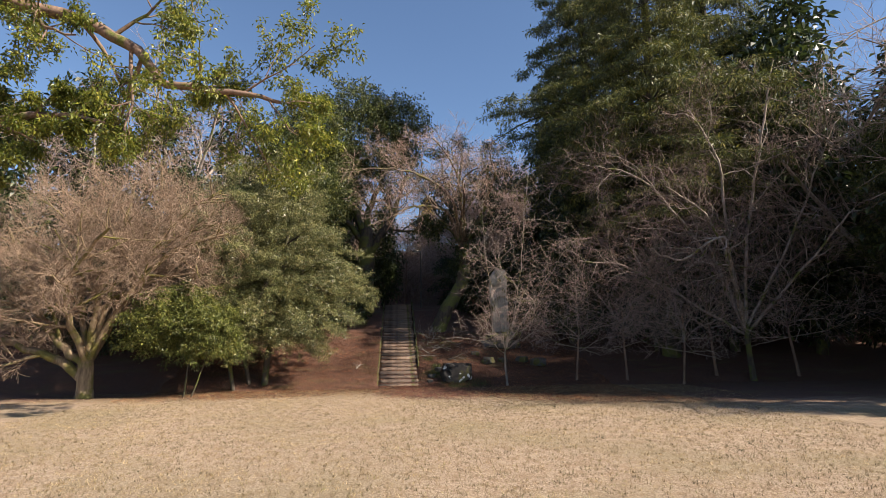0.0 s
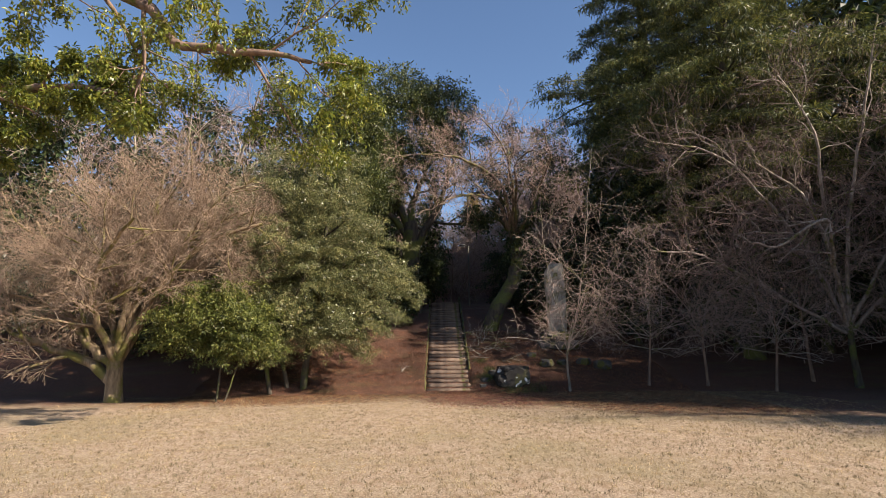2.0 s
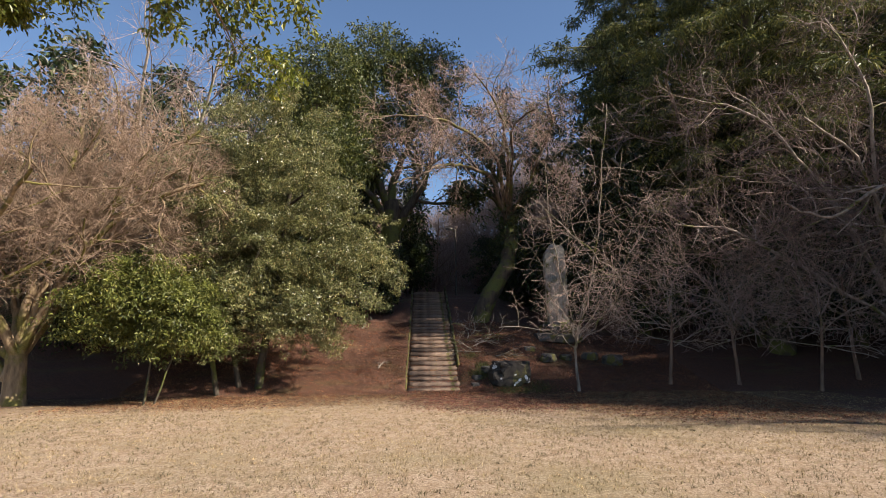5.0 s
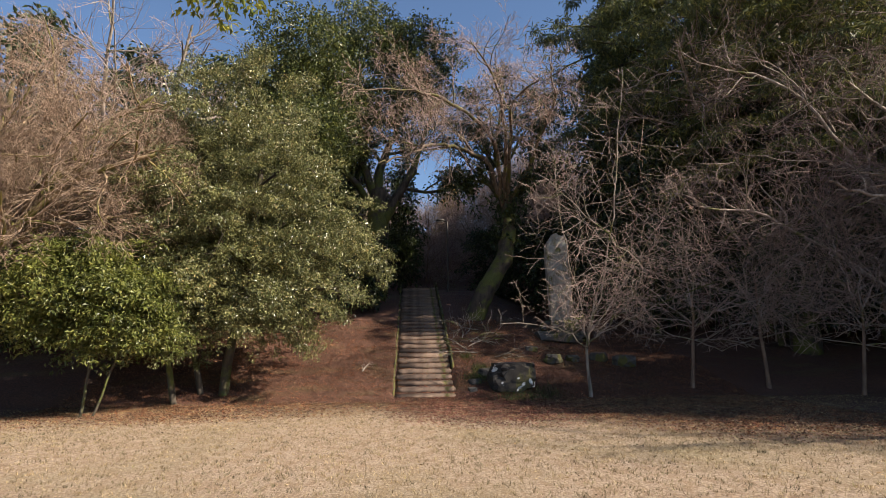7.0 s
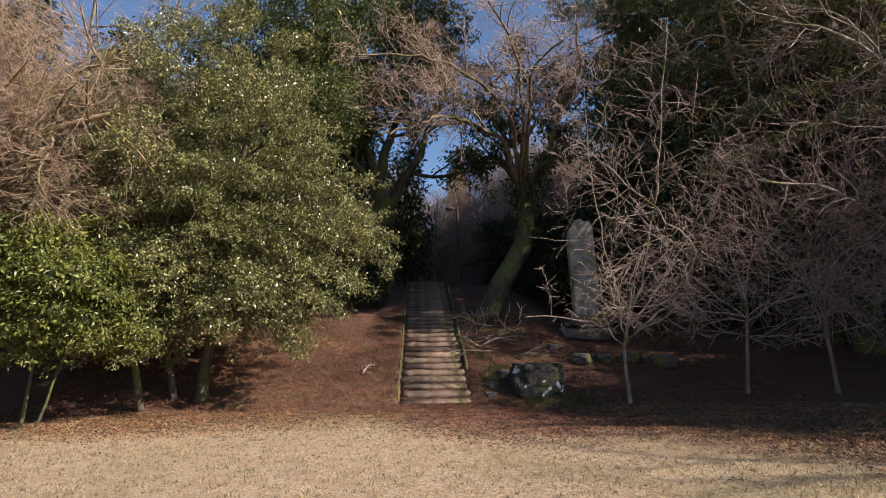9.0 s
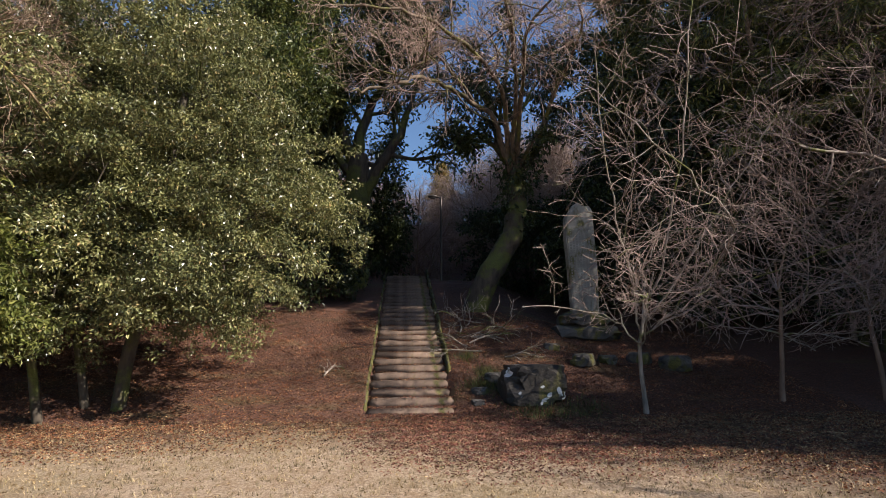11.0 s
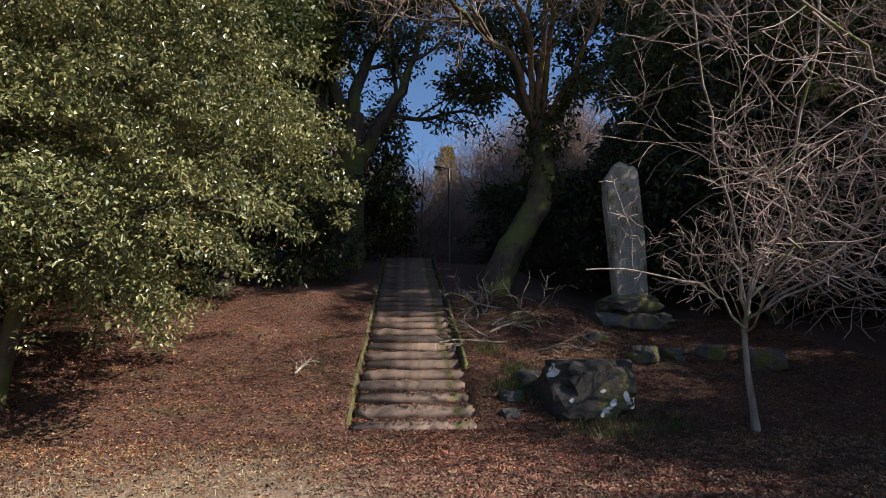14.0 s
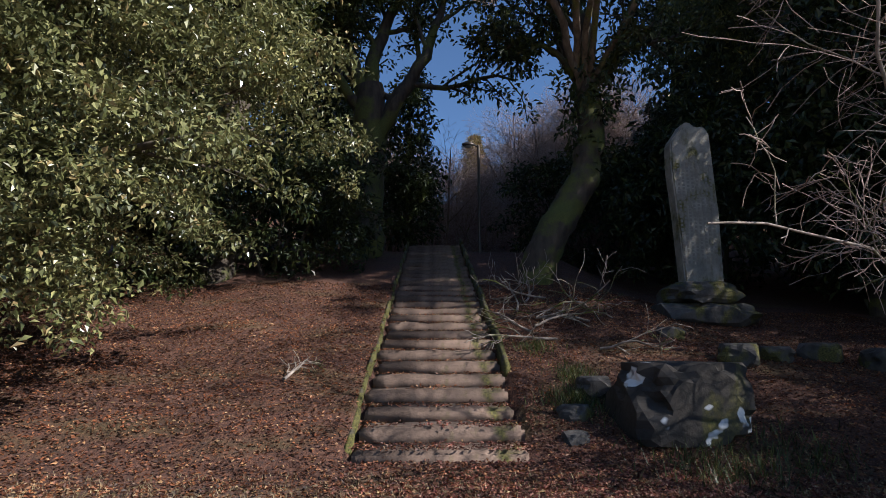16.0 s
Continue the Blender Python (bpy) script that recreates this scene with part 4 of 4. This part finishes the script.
part_of("trunk", tubes_mesh("trunk", [([(0, 0, -0.3), (0.1, 0, 3), (0, 0.1, 7), (0.1, 0, 12)], [0.3, 0.24, 0.16, 0.05])], BARK_DARK, 8), wood)
part_of("crown", leaves_mesh("crown", shell_points(wood_lobes, 760, 19, 0.3), 8, 0.55, 0.38, 0.20, LEAF_DARK, 19, 0.7, 0.4), wood, kind="stuff")
for k, (x, y, s) in enumerate([
        (-12.5, 19, 1.1), (-16.5, 17, 1.1), (-21, 15, 1.2), (-26, 12, 1.2), (-31, 9, 1.2), (-5.2, 21, 0.9), (13, 17, 1.15), (17.5, 14.5, 1.25), (22, 14, 1.3), (27, 11, 1.3),
        (31, 6, 1.3), (14, 21, 1.4), (11.5, 10.5, 0.6), (8.0, 13.5, 0.45), (-0.9, 14.6, 0.54), (-4.2, 13.5, 0.6), (-7.8, 9.0, 0.6), (-12, 9.5, 0.65), (-17, 11, 0.7), (-21, 8, 0.9),
        (9.0, 6.2, 0.62), (12.8, 4.6, 0.75), (16.6, 4.4, 0.85), (20.5, 3.6, 0.9), (24.5, 2.5, 1.0), (28.5, 0.5, 1.1),
        # rows at negative y are unseen, added at the right to shade the bank
        (21.5, 5.0, 1.45), (18.9, -8.6, 0.78), (20.4, -4.8, 0.92), (23.2, -1.5, 1.15), (24.0, -6.5, 1.2), (28.0, -4.5, 1.3), (27.5, -11.5, 1.2), (32, -8, 1.4), (21.5, -14.5, 0.8)]):
    copy_thing(wood, at_land(x, y, -0.1, 57 * k) @ Matrix.Scale(s, 4))
# oaks added unseen beyond the lawn's right edge, to throw shade across the bank
for x, y, rz, s in [(22.0, -9.5, 170, 1.1), (20.0, -3.2, 250, 0.75), (20.2, -7.2, 40, 0.75)]:
    copy_thing(oak, at_land(x, y, -0.1, rz) @ Matrix.Scale(s, 4))


# ---- rock, stele, lamp ----
def boulder(sx, sy, sz, seed, cuts=4, amount=0.35):
    bm = bmesh.new()
    bmesh.ops.create_icosphere(bm, subdivisions=cuts, radius=0.5)
    for v in bm.verts:
        n = v.co.normalized()
        k = 1 + amount * noise.noise(n * 1.3 + Vector((seed, 0, 0))) + 0.4 * amount * noise.noise(n * 3.5 + Vector((0, seed, 0))) + 0.12 * amount * noise.noise(n * 11 + Vector((seed, seed, 0)))
        q = n * 0.5 * k
        q = Vector((max(-0.42, min(0.42, q.x)), max(-0.40, min(0.40, q.y)), max(-0.40, min(0.38, q.z))))
        v.co = Vector((q.x * sx / 0.84, q.y * sy / 0.8, (q.z + 0.4) * sz / 0.78))
    return bm


rock = thing("boulder", "dark angular boulder with white lichen beside the steps", "rock", at_land(2.3, 0.6, -0.14, 8))
part("stone", boulder(1.16, 0.85, 0.74, 8.3, 4, 0.6), ROCK_STONE, rock)
for x, y, s, sd in [(1.35, 0.75, 0.34, 1), (1.7, 1.3, 0.45, 2), (1.25, 0.35, 0.26, 5), (3.9, 2.3, 0.6, 6), (4.6, 2.7, 0.5, 7), (5.6, 3.2, 0.55, 8), (3.5, 3.4, 0.4, 9), (6.2, 2.6, 0.7, 4)]:
    st = thing("stone", "weathered mossy stone half sunk in leaf litter", "stone", at_land(x, y, -0.08, sd * 40), "stones on the bank")
    part("stone_body", boulder(s, s * 0.8, s * 0.55, sd * 2.1, 3), DARK_STONE, st)

stele = thing("stone_stele", "tall weathered inscribed stone stele on a stacked stone base", "monument", pose(5.05, 5.6, land(5.05, 5.6) - 0.15, 0, 0, 6))
zb = 2.25 - (land(5.05, 5.6) - 0.15)
for k, (w, d, z0, h) in enumerate([(1.9, 1.3, 0.0, zb * 0.55), (1.35, 0.9, zb * 0.52, zb * 0.5)]):
    o = part("base_stone", boulder(w, d, h, 11 + k, 3, 0.55), DARK_STONE, stele)
    o.location = (0, 0, z0)
bm = bmesh.new()
H = 3.3
outline = [(-0.34, 0), (0.45, 0), (0.47, 1.4), (0.40, H * 0.93), (0.30, H * 0.975), (0.12, H * 0.965), (-0.02, H), (-0.15, H * 0.985), (-0.24, H * 0.94), (-0.44, H * 0.86), (-0.46, H * 0.70), (-0.40, 1.4)]
vs = [bm.verts.new((x, -0.14, z)) for x, z in outline]
f = bm.faces.new(vs)
r = bmesh.ops.extrude_face_region(bm, geom=[f])
bmesh.ops.translate(bm, vec=(0, 0.28, 0), verts=[v for v in r["geom"] if isinstance(v, bmesh.types.BMVert)])
bmesh.ops.recalc_face_normals(bm, faces=bm.faces)
bmesh.ops.bevel(bm, geom=list(bm.edges), offset=0.03, segments=2, affect="EDGES")
o = part("slab", bm, STELE_STONE, stele)
o.location = (0, 0, zb - 0.06)
slab = o
bm = bmesh.new()
rs = random.Random(5)
for c in range(8):
    z = 0.45
    while z < 2.45:
        h = rs.uniform(0.035, 0.06)
        bmesh.ops.create_cube(bm, size=1, matrix=Matrix.Translation((-0.33 + c * 0.095, -0.141, z)) @ Matrix.Diagonal((0.045, 0.008, h, 1)))
        z += h + 0.028
part("inscription", bm, CARVED, slab, "columns of worn engraved characters")["kind"] = "stuff"

lamp = thing("street_lamp", "slim metal park lamp post with a flat head", "lamp", at_land(1.42, 12.2, -0.05))
part_of("pole", tubes_mesh("pole", [([(0, 0, 0), (0, 0, 2), (0, 0, 3.5), (-0.02, 0, 3.56)], [0.05, 0.045, 0.04, 0.03])], METAL, 10), lamp)
part_of("arm", tubes_mesh("arm", [([(0, 0, 3.5), (-0.1, 0, 3.55), (-0.22, 0, 3.56)], [0.03, 0.025, 0.025])], METAL, 8), lamp)
bm = bmesh.new()
bmesh.ops.create_uvsphere(bm, u_segments=16, v_segments=8, radius=0.5)
bmesh.ops.scale(bm, vec=(0.42, 0.26, 0.16), verts=bm.verts)
o = part("lamp_head", bm, METAL, lamp, smooth=True)
o.location = (-0.34, 0, 3.58)
bm = bmesh.new()
bmesh.ops.create_uvsphere(bm, u_segments=16, v_segments=8, radius=0.5)
bmesh.ops.scale(bm, vec=(0.30, 0.19, 0.10), verts=bm.verts)
o2 = part("diffuser", bm, GLASS, o, smooth=True)
o2.location = (0, 0, -0.05)


# ---- fallen leaves, grass, dead branches ----
def scatter(name, label, category, count, region, size, mat, seed, keep, lift=0.012):
    rs = np.random.RandomState(seed)
    x0, x1, y0, y1 = region
    pts = []
    while len(pts) < count:
        x, y = rs.uniform(x0, x1), rs.uniform(y0, y1)
        if rs.rand() < keep(x, y):
            z = land(x, y)
            if abs(x) < 0.80 and 0.07 < y < TOP_Y:
                i = int((y - 0.07) / RUN)
                z = 0.165 + RISE * i
            pts.append((x, y, z + lift))
    ob = new(name, leaves_mesh(name, np.array(pts), 1, 0.02, size, size * 0.62, mat, seed, 0.4, 0.02, 0.3))
    return tagged(ob, label, category, kind="stuff")


def bank(x, y):
    k = smooth(-3.3, 0.2, y + min(max(abs(x) - 1.5, 0) * 0.35, 1.4) + 3.4 * smooth(0.5, 5, x) + 0.9 * noise.noise((x * 0.5, y * 0.5, 2)))
    if abs(x) < 0.80 and y > 0.05:
        k *= 0.55 if noise.noise((x * 2.2, y * 2.2, 7)) > 0.0 or x > 0.5 else 0.10
    return k


scatter("leaf_litter", "brown fallen leaves covering the bank and steps", "leaves", 150000, (-9, 8.5, -8.5, 6.5), 0.036, LEAF_LITTER, 1, bank)
scatter("leaf_litter", "reddish fallen leaves at the foot of the steps", "leaves", 24000, (-0.9, 4.2, -5.2, 1.2), 0.034, LEAF_RED, 2,
        lambda x, y: smooth(3.0, 0.5, math.hypot(x - 1.3, (y + 1.8) * 0.8)))
scatter("leaf_litter", "scattered brown leaves on the dry lawn", "leaves", 17000, (-12, 11, -18, -0.5), 0.034, LEAF_TAN, 3,
        lambda x, y: 0.04 + 0.5 * smooth(-7, -0.5, y) + 0.46 * smooth(-10, -3, y) * smooth(-1, 4, x))

rs = np.random.RandomState(7)
n = 42000
tx, ty = rs.uniform(-9, 9, n), rs.uniform(-19.5, -0.2, n)
tz = np.array([land(x, y) for x, y in zip(tx, ty)])
base = np.repeat(np.stack([tx, ty, tz], 1), 4, axis=0)
base[:, :2] += rs.normal(scale=0.02, size=(len(base), 2))
ang = rs.rand(len(base)) * 6.283
hgt = 0.018 + 0.028 * rs.rand(len(base))
leanv = np.stack([np.cos(ang), np.sin(ang)], 1) * (hgt * (0.4 + 1.2 * rs.rand(len(base))))[:, None]
wv = np.stack([-np.sin(ang), np.cos(ang), np.zeros(len(base))], 1) * 0.004
tip = base + np.concatenate([leanv, hgt[:, None]], 1)
gv2 = np.stack([base - wv, base + wv, tip], 1).reshape(-1, 3)
grass = new("grass", mesh_of("grass", gv2, np.arange(len(gv2)).reshape(-1, 3), GRASS_DRY))
tagged(grass, "short dry straw-coloured winter grass", "grass", kind="stuff")

rs = np.random.RandomState(17)
tuft = []
for cx, cy, rad, cnt in [(1.45, 1.0, 0.35, 500), (1.6, 1.7, 0.3, 300), (2.3, -0.1, 0.6, 500), (3.2, 0.1, 0.5, 300), (1.3, 2.6, 0.25, 200)]:
    for _ in range(cnt):
        q = rs.normal(scale=rad * 0.5, size=2)
        tuft.append((cx + q[0], cy + q[1], land(cx + q[0], cy + q[1])))
tuft = np.array(tuft)
ang = rs.rand(len(tuft)) * 6.283
hgt = 0.07 + 0.12 * rs.rand(len(tuft))
bend = np.stack([np.cos(ang) * hgt * 0.7, np.sin(ang) * hgt * 0.7, hgt], 1)
wv = np.stack([-np.sin(ang), np.cos(ang), np.zeros(len(tuft))], 1) * 0.005
tv = np.stack([tuft - wv, tuft + wv, tuft + bend], 1).reshape(-1, 3)
tufts = new("grass_tuft", mesh_of("grass_tuft", tv, np.arange(len(tv)).reshape(-1, 3), LEAF_OAK))
tagged(tufts, "green grass tufts beside the kerb and boulder", "grass", kind="stuff")

spec_dead = [
    level(6, 0.18, -0.02, 0.4, 5, 0.2, 0, 0, 0),
    level(5, 0.2, -0.02, 0.4, 4, 0.2, 50, 0.6, 0.6),
    level(4, 0.2, -0.02, 0.4, 0, 0.2, 45, 0.6, 0.6),
]
for k, (x, y, rz, ln) in enumerate([(1.5, 3.6, 20, 1.6), (1.9, 4.3, 100, 1.5), (1.7, 3.0, 200, 1.2), (2.4, 3.8, 150, 1.4), (1.6, 5.0, 60, 1.3), (2.2, 2.6, 300, 1.0), (1.35, 4.4, 70, 1.2), (1.6, 4.0, 330, 1.4), (2.0, 5.2, 190, 1.3), (1.4, 3.3, 130, 1.1), (2.6, 4.6, 240, 1.5), (-1.75, 1.5, 80, 0.5)]):
    rng = random.Random(300 + k)
    dead = thing("fallen_branch", "dead pale branch lying on the leafy bank", "branch", at_land(x, y, 0.03, rz), "fallen branches")
    out = []
    grow(rng, out, (0, 0, 0), (1, 0, 0.25), ln, 0.022, 0, spec_dead, 0, everywhere)
    part_of("stick", tubes_mesh("stick", [(p, r) for l, b, p, r in out if l == 0], BARK_PALE, 6), dead)
    part_of("twig", tubes_mesh("twig", [(p, r) for l, b, p, r in out if l > 0], BARK_PALE, 4), dead)
